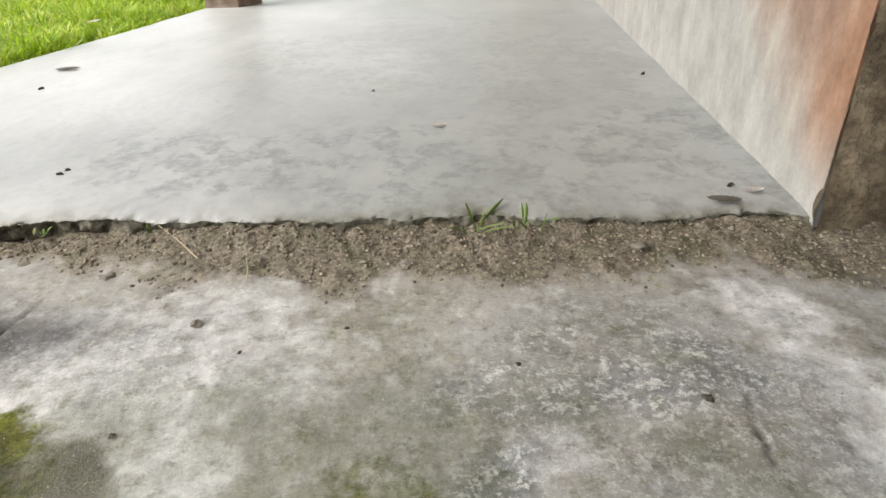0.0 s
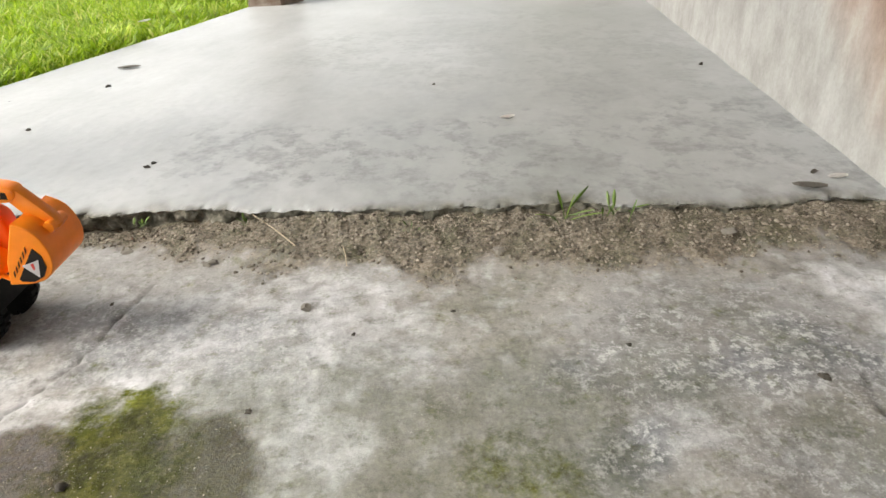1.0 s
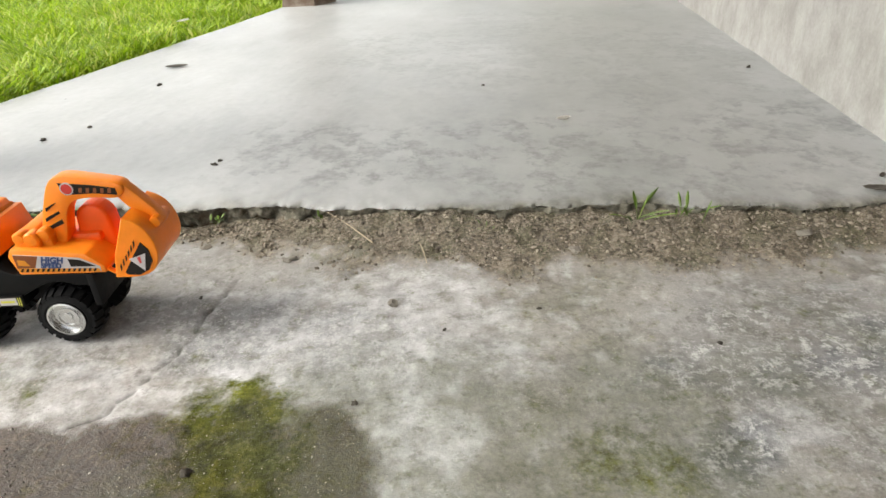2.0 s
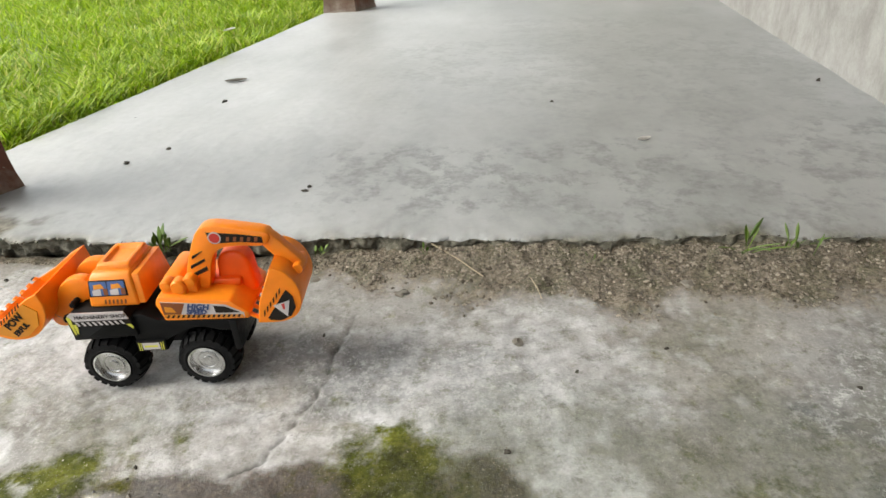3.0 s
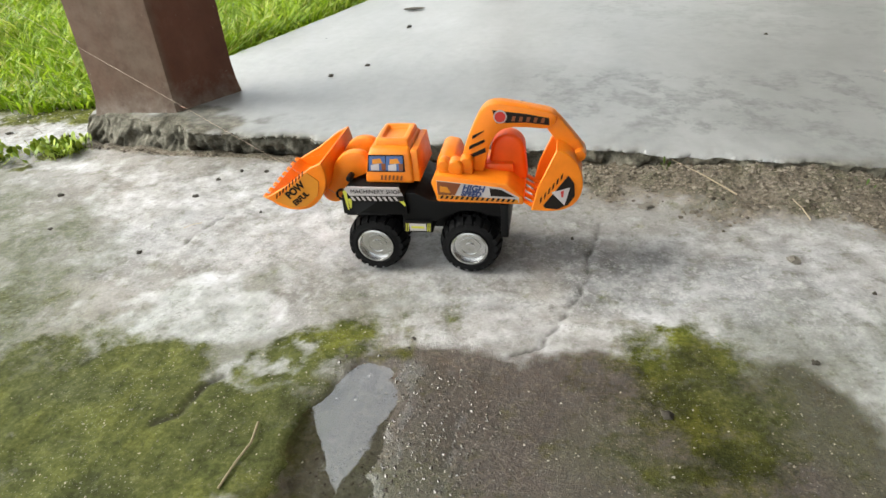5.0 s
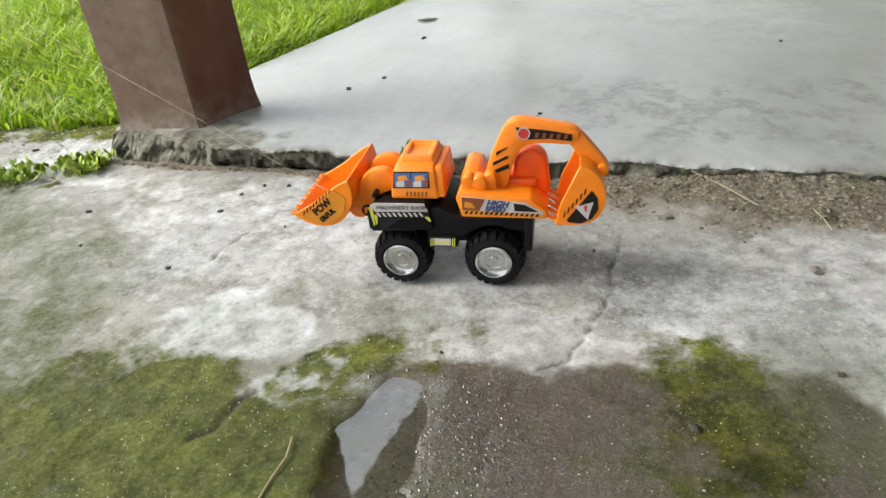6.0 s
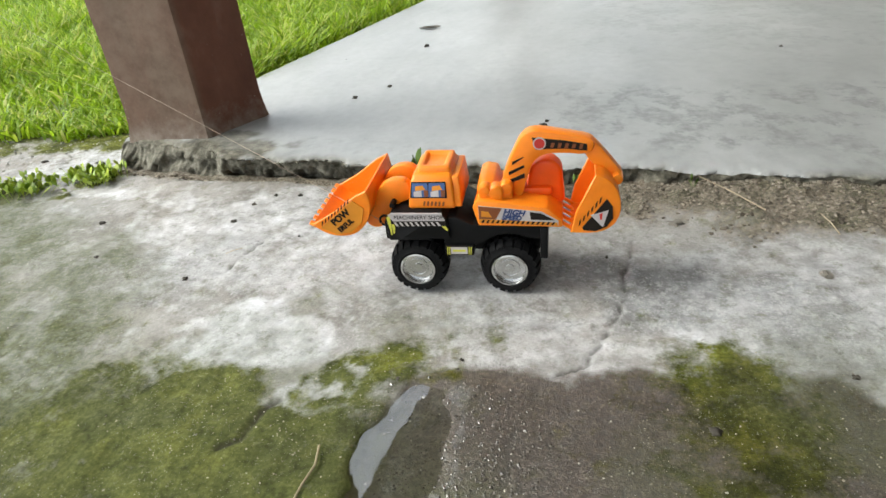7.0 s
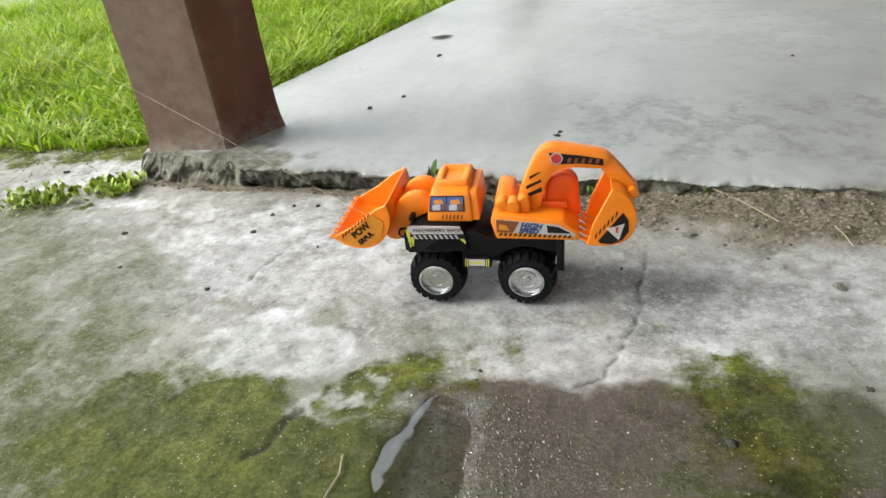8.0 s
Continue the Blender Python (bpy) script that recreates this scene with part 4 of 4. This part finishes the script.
plate("amber_band", [(-0.0195, 0.0885), (-0.0955, 0.0845), (-0.0960, 0.0814), (-0.0195, 0.0842)], M_AMBER, body, bn, 0.0008)
stripes("hazard_stripes", (-0.0205, 0.0845), (-0.0935, 0.0818), 0.0034, 15, M_INK, body, bn, 0.0010, 0.4)
lettering("HIGH", -0.0430, 0.0938, 0.0085, M_NAVY, body, bn, 0.25, -5, 0.0004)
lettering("SPEED", -0.0415, 0.0880, 0.0070, M_NAVY, body, bn, 0.25, -3, 0.0004)
plate("dark_wedge", [(-0.0690, 0.0962), (-0.0800, 0.0945), (-0.0930, 0.0872), (-0.0700, 0.0880)], M_INK, body, bn, 0.0009)

# seat
bm = bmesh.new()
prism(bm, P([(-0.062, 0.092), (-0.103, 0.088)] + arc(-0.0835, 0.1190, 0.0165, 186, -10, 12)), -0.0060, 0.0160, 0.004, 3)
box(bm, 0.050, 0.090, -0.012, 0.010, 0.098, 0.108, 0.003)
part("seat", bm, M_DEEP, truck, "red-orange moulded seat")

# boom and dipper
bm = bmesh.new()
prism(bm, P(rounded([(-0.037, 0.096), (-0.042, 0.124), (-0.053, 0.150), (-0.061, 0.1655), (-0.073, 0.1715), (-0.102, 0.1660), (-0.1275, 0.1610), (-0.1300, 0.1530), (-0.122, 0.1450), (-0.101, 0.1475), (-0.0805, 0.1465), (-0.071, 0.1370), (-0.066, 0.122), (-0.060, 0.096)])), -0.0190, -0.0010, 0.0022)
boom = part("boom", bm, M_ORANGE, truck, "orange arched boom")
bm = bmesh.new()
prism(bm, P(rounded([(-0.113, 0.1575), (-0.1265, 0.1605), (-0.1350, 0.1520), (-0.1580, 0.1235), (-0.1560, 0.1155), (-0.1445, 0.1140), (-0.1340, 0.1270), (-0.1185, 0.1470)], 2)), -0.0165, -0.0035, 0.0020)
lathe(bm, [(0.0004, -0.024), (0.0050, -0.0235), (0.0055, -0.0215), (0.0055, 0.0015), (0.0050, 0.0035), (0.0004, 0.004)], (0.1510, 0.1215), 18)
part("dipper", bm, M_ORANGE, truck)
an = lambda z: -0.0192
plate("boom_sticker", [(-0.0710, 0.1640), (-0.1010, 0.1605), (-0.1220, 0.1565), (-0.1225, 0.1500), (-0.1010, 0.1525), (-0.0745, 0.1520)], M_INK, boom, an)
plate("gear_print", arc(-0.0780, 0.1580, 0.0062, 0, 340, 17), M_WHITE, boom, an, 0.0008)
plate("gear_print", arc(-0.0780, 0.1580, 0.0050, 0, 340, 17), M_RED, boom, an, 0.0011)
stripes("name_bars", (-0.0870, 0.1540), (-0.1200, 0.1520), 0.0048, 5, M_BROWN, boom, an, 0.0008, 0.2)
for k in range(3):
    z0, u0 = 0.1185 + 0.0105 * k, -0.0450 - 0.0035 * k
    plate("warning_bar", [(u0, z0), (u0 - 0.0185 + 0.004 * k, z0 + 0.009 - 0.002 * k), (u0 - 0.0190 + 0.004 * k, z0 + 0.0045), (u0 + 0.0004, z0 - 0.0035)], M_INK, boom, an)


# buckets
def scoop(bm, shell, sides, v0, v1, t=0.0022):
    """A curved shell carried across, closed by two cheeks."""
    inner = []
    for i, (u, z) in enumerate(shell):
        a, b = shell[max(i - 1, 0)], shell[min(i + 1, len(shell) - 1)]
        d = math.hypot(b[0] - a[0], b[1] - a[1])
        inner.append((u - (b[1] - a[1]) / d * t, z + (b[0] - a[0]) / d * t))
    prism(bm, P(shell + inner[::-1]), v0, v1, 0.0006, 1)
    for v in (v0, v1 - t):
        prism(bm, P(sides), v - 0.0004, v + t + 0.0004, 0.0008, 1)


shell = [(-0.1300, 0.1350), (-0.1400, 0.1310), (-0.1490, 0.1220), (-0.1540, 0.1080), (-0.1545, 0.0940), (-0.1480, 0.0795), (-0.1330, 0.0725), (-0.1080, 0.0730)]
shell = rounded(shell, 2, False)
bm = bmesh.new()
scoop(bm, shell, shell + [(-0.1130, 0.0960)], -0.0400, 0.0230)
rear_bucket = part("digger_bucket", bm, M_ORANGE, truck, "orange digger bucket with teeth")
for k in range(5):
    bm = bmesh.new()
    y = -0.038 + 0.0135 * k
    prism(bm, P([(-0.1120, 0.0724), (-0.1120, 0.0756), (-0.0985, 0.0840), (-0.0965, 0.0825)]), y, y + 0.006, 0.0007, 1)
    part("tooth", bm, M_ORANGE, rear_bucket)
kn = lambda z: -0.0408
plate("half_disc_sticker", [(-0.1190, 0.0790), (-0.1210, 0.0765), (-0.1320, 0.0755), (-0.1420, 0.0805), (-0.1475, 0.0900), (-0.1465, 0.1020), (-0.1410, 0.1100), (-0.1380, 0.1060)], M_INK, rear_bucket, kn)
stripes("hazard_stripes", (-0.1150, 0.0800), (-0.1370, 0.1090), 0.0050, 6, M_INK, rear_bucket, kn, 0.0006, 0.2)
plate("warning_triangle", [(-0.1265, 0.0930), (-0.1430, 0.0985), (-0.1385, 0.0800)], M_WHITE, rear_bucket, kn, 0.0008)
plate("warning_mark", [(-0.1345, 0.0945), (-0.1375, 0.0955), (-0.1372, 0.0885), (-0.1355, 0.0885)], M_RED, rear_bucket, kn, 0.0011)

front = [(0.1530, 0.0850), (0.1420, 0.0755), (0.1270, 0.0710), (0.1100, 0.0730), (0.0970, 0.0830), (0.0890, 0.0970), (0.0870, 0.1100), (0.0900, 0.1230)]
front = rounded(front, 2, False)
bm = bmesh.new()
scoop(bm, front[::-1], front + [(0.1030, 0.1170), (0.1280, 0.0990)], -0.0470, 0.0470)
loader = part("loader_bucket", bm, M_ORANGE, truck, "orange loader bucket tipped down")
for k in range(8):
    bm = bmesh.new()
    y = -0.0465 + 0.0125 * k
    prism(bm, P([(0.1470, 0.0795), (0.1470, 0.0830), (0.1555, 0.0875), (0.1570, 0.0850)]), y, y + 0.006, 0.0006, 1)
    part("tooth", bm, M_ORANGE, loader)
ln = lambda z: -0.0478
plate("bucket_sticker", [(0.1440, 0.0820), (0.1060, 0.1130), (0.0950, 0.1040), (0.0990, 0.0880), (0.1120, 0.0770), (0.1270, 0.0745)], M_AMBER, loader, ln)
stripes("hazard_stripes", (0.1430, 0.0835), (0.1080, 0.1115), 0.0042, 9, M_INK, loader, ln, 0.0008, 0.3)
lettering("POW", 0.1280, 0.0845, 0.0100, M_INK, loader, ln, 0, 38, 0.0005)
lettering("ERFUL", 0.1230, 0.0770, 0.0074, M_INK, loader, ln, 0, 38, 0.0004)
for y in (-0.0240, 0.0120):
    bm = bmesh.new()
    prism(bm, P(rounded([(0.0500, 0.1020), (0.0515, 0.1220), (0.0680, 0.1245), (0.0820, 0.1175), (0.0900, 0.1040), (0.0950, 0.0890), (0.1045, 0.0790), (0.0985, 0.0690), (0.0855, 0.0685), (0.0750, 0.0800), (0.0680, 0.0960)])), y, y + 0.0120, 0.0022)
    part("loader_arm", bm, M_ORANGE, truck)

# pull string, tied to the tow ring
bm = bmesh.new()
a, d = Vector((-0.085, -0.030, 0.081)), Vector((-0.486, 0.200, 0.164))
tube(bm, [a + d * s + Vector((0, 0, -0.006 * math.sin(min(s, 4.5) / 4.5 * math.pi))) for s in [0.15 * k for k in range(31)]], 0.00022, 5)
part("pull_string", bm, M_THREAD, truck, "thin pale pull string")


# ---------------------------------------------------------------- grass
def blades(name, xs, ys, zs, hs, width, lean, material, seed):
    rs = np.random.RandomState(seed)
    n = len(xs)
    az, bend = rs.rand(n) * 2 * np.pi, lean * (0.25 + rs.rand(n))
    face = az + rs.normal(0, 0.6, n) + np.pi / 2
    dx, dy = np.cos(az) * bend * hs, np.sin(az) * bend * hs
    wx, wy_ = np.cos(face) * width * 0.5, np.sin(face) * width * 0.5
    w = (0.7 + 0.6 * rs.rand(n))
    wx, wy_ = wx * w, wy_ * w
    p = lambda s, f, zz: np.stack([xs + dx * s + wx * f, ys + dy * s + wy_ * f, zs + hs * zz], 1)
    V = np.stack([p(0, -0.8, 0), p(0, 0.8, 0), p(0.3, 1, 0.55), p(0.3, -1, 0.55), p(0.65, 0.7, 0.85), p(0.65, -0.7, 0.85), p(1, 0, 0.97)], 1).reshape(-1, 3)
    k = np.arange(n)[:, None] * 7
    F = [tuple(r) for r in (k + np.array([[0, 1, 2, 3]])).tolist()] + [tuple(r) for r in (k + np.array([[3, 2, 4, 5]])).tolist()] + [tuple(r) for r in (k + np.array([[5, 4, 6]])).tolist()]
    return mesh_from_arrays(name, V, F, material)


rs = np.random.RandomState(3)
N = 90000
yy = 0.10 + 3.9 * rs.rand(N) ** 1.5
xx = slab_left(yy) - 0.014 - 2.4 * rs.rand(N) ** 1.35
dens = fbm(xx, yy, 6, 3) * 2
keep = (yy + 0.05 * fbm(xx, yy, 9, 4) * 2 + 0.02 * rs.rand(N) > 0.155) & (rs.rand(N) < 0.75 + dens * 0.6)
xx, yy = xx[keep], yy[keep]
tall = 0.022 + 0.034 * rs.rand(len(xx)) ** 1.5 + 0.036 * np.clip(fbm(xx, yy, 5, 3) * 2 + 0.3, 0, 1)
tall *= (sstep(0.10, 0.40, yy) * 0.55 + 0.45) * (0.35 + 0.65 * sstep(0.0, 0.10, slab_left(yy) - xx))
lawn = blades("lawn_grass", xx, yy, np.full(len(xx), -0.006), tall, 0.0052, 1.25, M_GRASS, 5)
tagged(lawn, "bright green uncut lawn grass beside the porch", "grass", kind="stuff")


# ---------------------------------------------------------------- weeds, grit and litter
def weed(x, y, z, n, size, spread, seed, label, wide=0.35, name="weed", leaf=None):
    """A rosette of pointed leaves on short stalks."""
    r = random.Random(seed)
    ob = new(name)
    ob.location = (x, y, z)
    for k in range(n):
        bm = bmesh.new()
        az, tilt, L = r.random() * 6.283, radians(35 + 50 * r.random()), size * (0.5 + 0.6 * r.random())
        ox, oy = spread * r.gauss(0, 0.45), spread * r.gauss(0, 0.45)
        d = Vector((math.cos(az) * math.cos(tilt), math.sin(az) * math.cos(tilt), math.sin(tilt)))
        s = Vector((-math.sin(az), math.cos(az), 0))
        up = d.cross(s)
        rows = []
        for q, w in ((0, 0.06), (0.3, 0.12), (0.5, 0.8), (0.72, 1.0), (0.9, 0.55), (1.0, 0.04)):
            c = Vector((ox, oy, 0)) + d * L * q - Vector((0, 0, 1)) * (q ** 2) * L * 0.22
            rows.append([bm.verts.new(c + s * (w * wide * L * 0.5) - up * (0.02 * L)), bm.verts.new(c), bm.verts.new(c - s * (w * wide * L * 0.5) - up * (0.02 * L))])
        for a, b in zip(rows, rows[1:]):
            bm.faces.new((a[0], a[1], b[1], b[0]))
            bm.faces.new((a[1], a[2], b[2], b[1]))
        part("leaf", bm, leaf or (M_TUFT if name == "grass_tuft" else M_WEED), ob)
    return tagged(ob, label, "weed", group="weeds along the step")


weed(0.062, -0.066, 0.004, 18, 0.030, 0.026, 1, "small leafy green weed rooted under the step edge", 0.3, leaf=M_TUFT)
weed(0.080, -0.062, 0.014, 16, 0.056, 0.010, 2, "thin upright green weed rooted under the step edge", 0.16, leaf=M_TUFT)
weed(-0.452, -0.035, 0.0, 150, 0.030, 0.034, 3, "low leafy green weed beside the slab corner", 0.3)
weed(-0.493, -0.030, 0.0, 110, 0.026, 0.036, 8, "low leafy green weed beside the slab corner", 0.3)
weed(-0.555, -0.072, 0.0, 120, 0.026, 0.040, 4, "low leafy green weed in pale soil", 0.3)
weed(-0.61, -0.078, 0.0, 110, 0.025, 0.044, 9, "low leafy green weed in pale soil", 0.3)
weed(0.843, -0.136, 0.012, 8, 0.072, 0.008, 5, "thin grass tuft in the soil below the step", 0.075, "grass_tuft")
weed(0.905, -0.140, 0.012, 10, 0.050, 0.012, 15, "thin grass tuft in the soil below the step", 0.09, "grass_tuft")
weed(0.445, -0.105, 0.016, 6, 0.022, 0.006, 6, "tiny green sprout in the soil below the step", 0.15, "grass_tuft")
weed(0.30, -0.088, 0.012, 7, 0.018, 0.012, 7, "tiny green sprout in the soil below the step", 0.2, "grass_tuft")
weed(0.66, -0.135, 0.012, 6, 0.016, 0.012, 11, "tiny green sprout in the soil below the step", 0.2, "grass_tuft")
weed(0.02, -0.07, 0.006, 8, 0.018, 0.016, 12, "tiny green sprout in the soil below the step", 0.2, "grass_tuft")


def grit_field(name, count, region, size, material, seed, label):
    """Loose grains, too many to count, joined into one sheet of stuff."""
    rs = np.random.RandomState(seed)
    ico = bmesh.new()
    bmesh.ops.create_icosphere(ico, subdivisions=1, radius=1.0)
    ico.verts.ensure_lookup_table()
    base = np.array([v.co[:] for v in ico.verts])
    tri = np.array([[v.index for v in f.verts] for f in ico.faces])
    ico.free()
    x, y, ok = region(rs, count)
    x, y = x[ok], y[ok]
    z, _ = ground_fields(x, y)
    n = len(x)
    r = size * (0.35 + rs.rand(n) ** 3 * 1.5)
    shape = base[None] * (1 + 0.35 * (rs.rand(n, len(base), 1) - 0.5) * 2) * (0.7 + 0.6 * rs.rand(n, 1, 3)) * np.array([1, 1, 0.65])
    V = shape * r[:, None, None] + np.stack([x, y, z + r * 0.15], 1)[:, None, :]
    F = (tri[None] + (np.arange(n) * len(base))[:, None, None]).reshape(-1, 3)
    ob = mesh_from_arrays(name, V.reshape(-1, 3), F, material, True)
    return tagged(ob, label, "gravel", kind="stuff")


def bank(rs, n):
    x = -0.45 + 1.85 * rs.rand(n)
    w = 0.03 + 0.12 * sstep(0.0, 0.5, x) + 0.05 * sstep(0.8, 1.2, x)
    y = edge_y(x) - 0.002 - w * rs.rand(n) ** 1.3
    return x, y, rs.rand(n) < (ground_fields(x, y)[1]["soil"] * 1.2 - 0.25) * (0.25 + 0.75 * sstep(0.0, 0.35, x))


def yard(rs, n):
    x, y = -0.7 + 2.1 * rs.rand(n), -0.75 + 0.62 * rs.rand(n)
    return x, y, rs.rand(n) < sstep(-0.15, 0.25, fbm(x, y, 6, 3) * 2)


def wet_rim(rs, n):
    x, y = 0.13 + 0.18 * rs.rand(n), -0.66 + 0.24 * rs.rand(n)
    return x, y, rs.rand(n) < ground_fields(x, y)[1]["film"] ** 1.5 * sstep(-0.44, -0.49, y)


def damp_patch(rs, n):
    x, y = -0.25 + 0.85 * rs.rand(n), -0.72 + 0.32 * rs.rand(n)
    f = ground_fields(x, y)[1]
    return x, y, rs.rand(n) < 0.6 * np.maximum(f["damp"], f["moss"]) * sstep(-0.25, 0.2, fbm(x, y, 9, 3))


def left_soil(rs, n):
    x, y = -1.5 + 1.02 * rs.rand(n), -0.06 + 0.26 * rs.rand(n)
    return x, y, rs.rand(n) < 0.8


grit_field("soil_grit", 20000, bank, 0.0016, M_GRIT, 11, "loose brown soil crumbs and grit along the step")
grit_field("yard_grit", 3600, yard, 0.00065, M_SAND, 12, "fine pale sand grains scattered on the concrete")
grit_field("wet_sand", 7000, wet_rim, 0.00085, M_WETSAND, 14, "wet coarse sand at the rim of the puddle")
grit_field("damp_sand", 9000, damp_patch, 0.0005, M_TAN, 15, "tan sand grains stuck to the damp and mossy concrete")
grit_field("edge_gravel", 1800, left_soil, 0.0016, M_RUBBLE, 13, "pale gravelly soil beside the lawn")


def clod(x, y, r, material, name, label, category, group, z=None, flat=0.7):
    bm = bmesh.new()
    lump(bm, (0, 0, 0), r, flat, 0.5, 2, random.Random(int(x * 977 + y * 3571)))
    ob = part(name, bm, material, None, "", 60)
    ob.location = (x, y, (ground_z(x, y) if z is None else z) + r * flat * 0.35)
    return tagged(ob, label, category, group=group)


for x, y, r in ((0.215, -0.297, 0.0036), (0.397, -0.500, 0.0042), (-0.150, -0.123, 0.0034), (0.011, -0.171, 0.0028), (-0.157, -0.173, 0.0032), (-0.155, -0.310, 0.0032), (-0.356, -0.178, 0.0036),
                (-0.09, -0.095, 0.0030), (-0.128, -0.094, 0.0028), (1.010, -0.429, 0.0040), (0.19, -0.43, 0.0020), (0.60, -0.33, 0.0020), (0.70, -0.30, 0.0022), (-0.30, -0.27, 0.0024), (0.52, -0.43, 0.0026),
                (-0.50, 0.03, 0.0050), (-0.62, 0.04, 0.0045), (-0.05, -0.21, 0.0018), (0.33, -0.25, 0.0020), (0.86, -0.37, 0.0022)):
    clod(x, y, r, M_CLOD, "soil_crumb", "small dark crumb of soil lying on the concrete", "soil crumb", "crumbs on the ground")
for x, y, r in ((0.414, -0.172, 0.0075), (0.138, -0.115, 0.0080), (0.545, -0.278, 0.0065), (0.30, -0.13, 0.006), (0.76, -0.19, 0.007), (1.03, -0.19, 0.008)):
    clod(x, y, r, M_LEAFDRY, "soil_clod", "brown crumbling clod of dry soil", "soil clod", "clods below the step", None, 0.45)
for x, y, r in ((0.252, 0.085, 0.0040), (0.257, 0.101, 0.0034), (-0.102, 0.248, 0.0050), (-0.050, 0.313, 0.0038), (-0.033, 0.616, 0.0052), (1.280, 0.532, 0.0050), (0.70, 0.48, 0.0035), (-0.20, 0.52, 0.003)):
    clod(x, y, r, M_CLOD, "soil_crumb", "small dark crumb of soil lying on the porch floor", "soil crumb", "crumbs on the porch", H)


def scrap(x, y, r, turn, material, name, label, category, z=H):
    """A curled flat scrap."""
    bm = bmesh.new()
    rings = []
    for s in range(4):
        q = s / 3
        rings.append([bm.verts.new((r * q * math.cos(a) * (1 + 0.25 * math.sin(3 * a)), 0.55 * r * q * math.sin(a) * (1 + 0.2 * math.cos(2 * a)), 0.0012 + 0.0040 * q * q * (0.4 + 0.6 * abs(math.sin(a))))) for a in [2 * math.pi * k / 14 for k in range(14)]] if s else [bm.verts.new((0, 0, 0.0012))])
    for k in range(14):
        bm.faces.new((rings[0][0], rings[1][k], rings[1][(k + 1) % 14]))
        for a, b in zip(rings[1:], rings[2:]):
            bm.faces.new((a[k], b[k], b[(k + 1) % 14], a[(k + 1) % 14]))
    g = bmesh.ops.solidify(bm, geom=bm.faces[:], thickness=0.0010)
    ob = part(name, bm, material)
    ob.matrix_world = pose(x, y, z, 0, 0, turn)
    return tagged(ob, label, category)


scrap(0.823, 0.230, 0.013, 20, M_CHIP, "mortar_chip", "pale flat mortar chip on the porch floor", "chip")
scrap(1.162, -0.117, 0.019, -15, M_LEAFDRY, "dry_leaf", "dark curled dry leaf on the porch floor", "leaf")
scrap(1.212, -0.093, 0.013, 5, M_CHIP, "mortar_chip", "pale flat mortar chip on the porch floor", "chip")
scrap(1.190, -0.075, 0.008, 40, M_LEAFDRY, "dry_leaf", "dark curled dry leaf on the porch floor", "leaf")
scrap(-0.057, 0.798, 0.026, 10, M_LEAFDRY, "dry_leaf", "brown flat leaf scrap on the porch floor", "leaf")
scrap(-0.255, 1.45, 0.028, 70, M_CHIP, "paper_scrap", "crumpled white paper scrap lying in the grass", "litter", 0.045)


def stalk(pts, r, label, name="straw"):
    bm = bmesh.new()
    tube(bm, pts, r, 6)
    return tagged(part(name, bm, M_STRAW), label, "straw")


stalk([(0.452, -0.092, 0.024), (0.484, -0.124, 0.019), (0.516, -0.160, 0.012)], 0.0008, "thin dry straw lying on the soil below the step")
stalk([(0.574, -0.165, 0.010), (0.579, -0.185, 0.009), (0.582, -0.205, 0.006)], 0.0006, "short dry straw lying on the soil below the step")
stalk([(0.086, -0.600, 0.001), (0.089, -0.578, 0.002), (0.0935, -0.560, 0.003), (0.090, -0.540, 0.002)], 0.0009, "pale curved twig lying at the puddle", "twig")
stalk([(0.20, -0.085, 0.012), (0.17, -0.10, 0.008), (0.135, -0.108, 0.006)], 0.0008, "thin dry straw lying on the soil below the step")

for k, (x, y, a) in enumerate(((0.004, -0.176, 20), (0.016, -0.168, 100), (0.012, -0.180, 160), (-0.12, -0.25, 40))):
    dx, dy = 0.011 * math.cos(radians(a)), 0.011 * math.sin(radians(a))
    z = ground_z(x, y) + 0.0012
    stalk([(x - dx, y - dy, z), (x, y, z + 0.0012), (x + dx, y + dy, z)], 0.0005, "bit of dry grass stalk lying on the concrete", "grass_stalk")
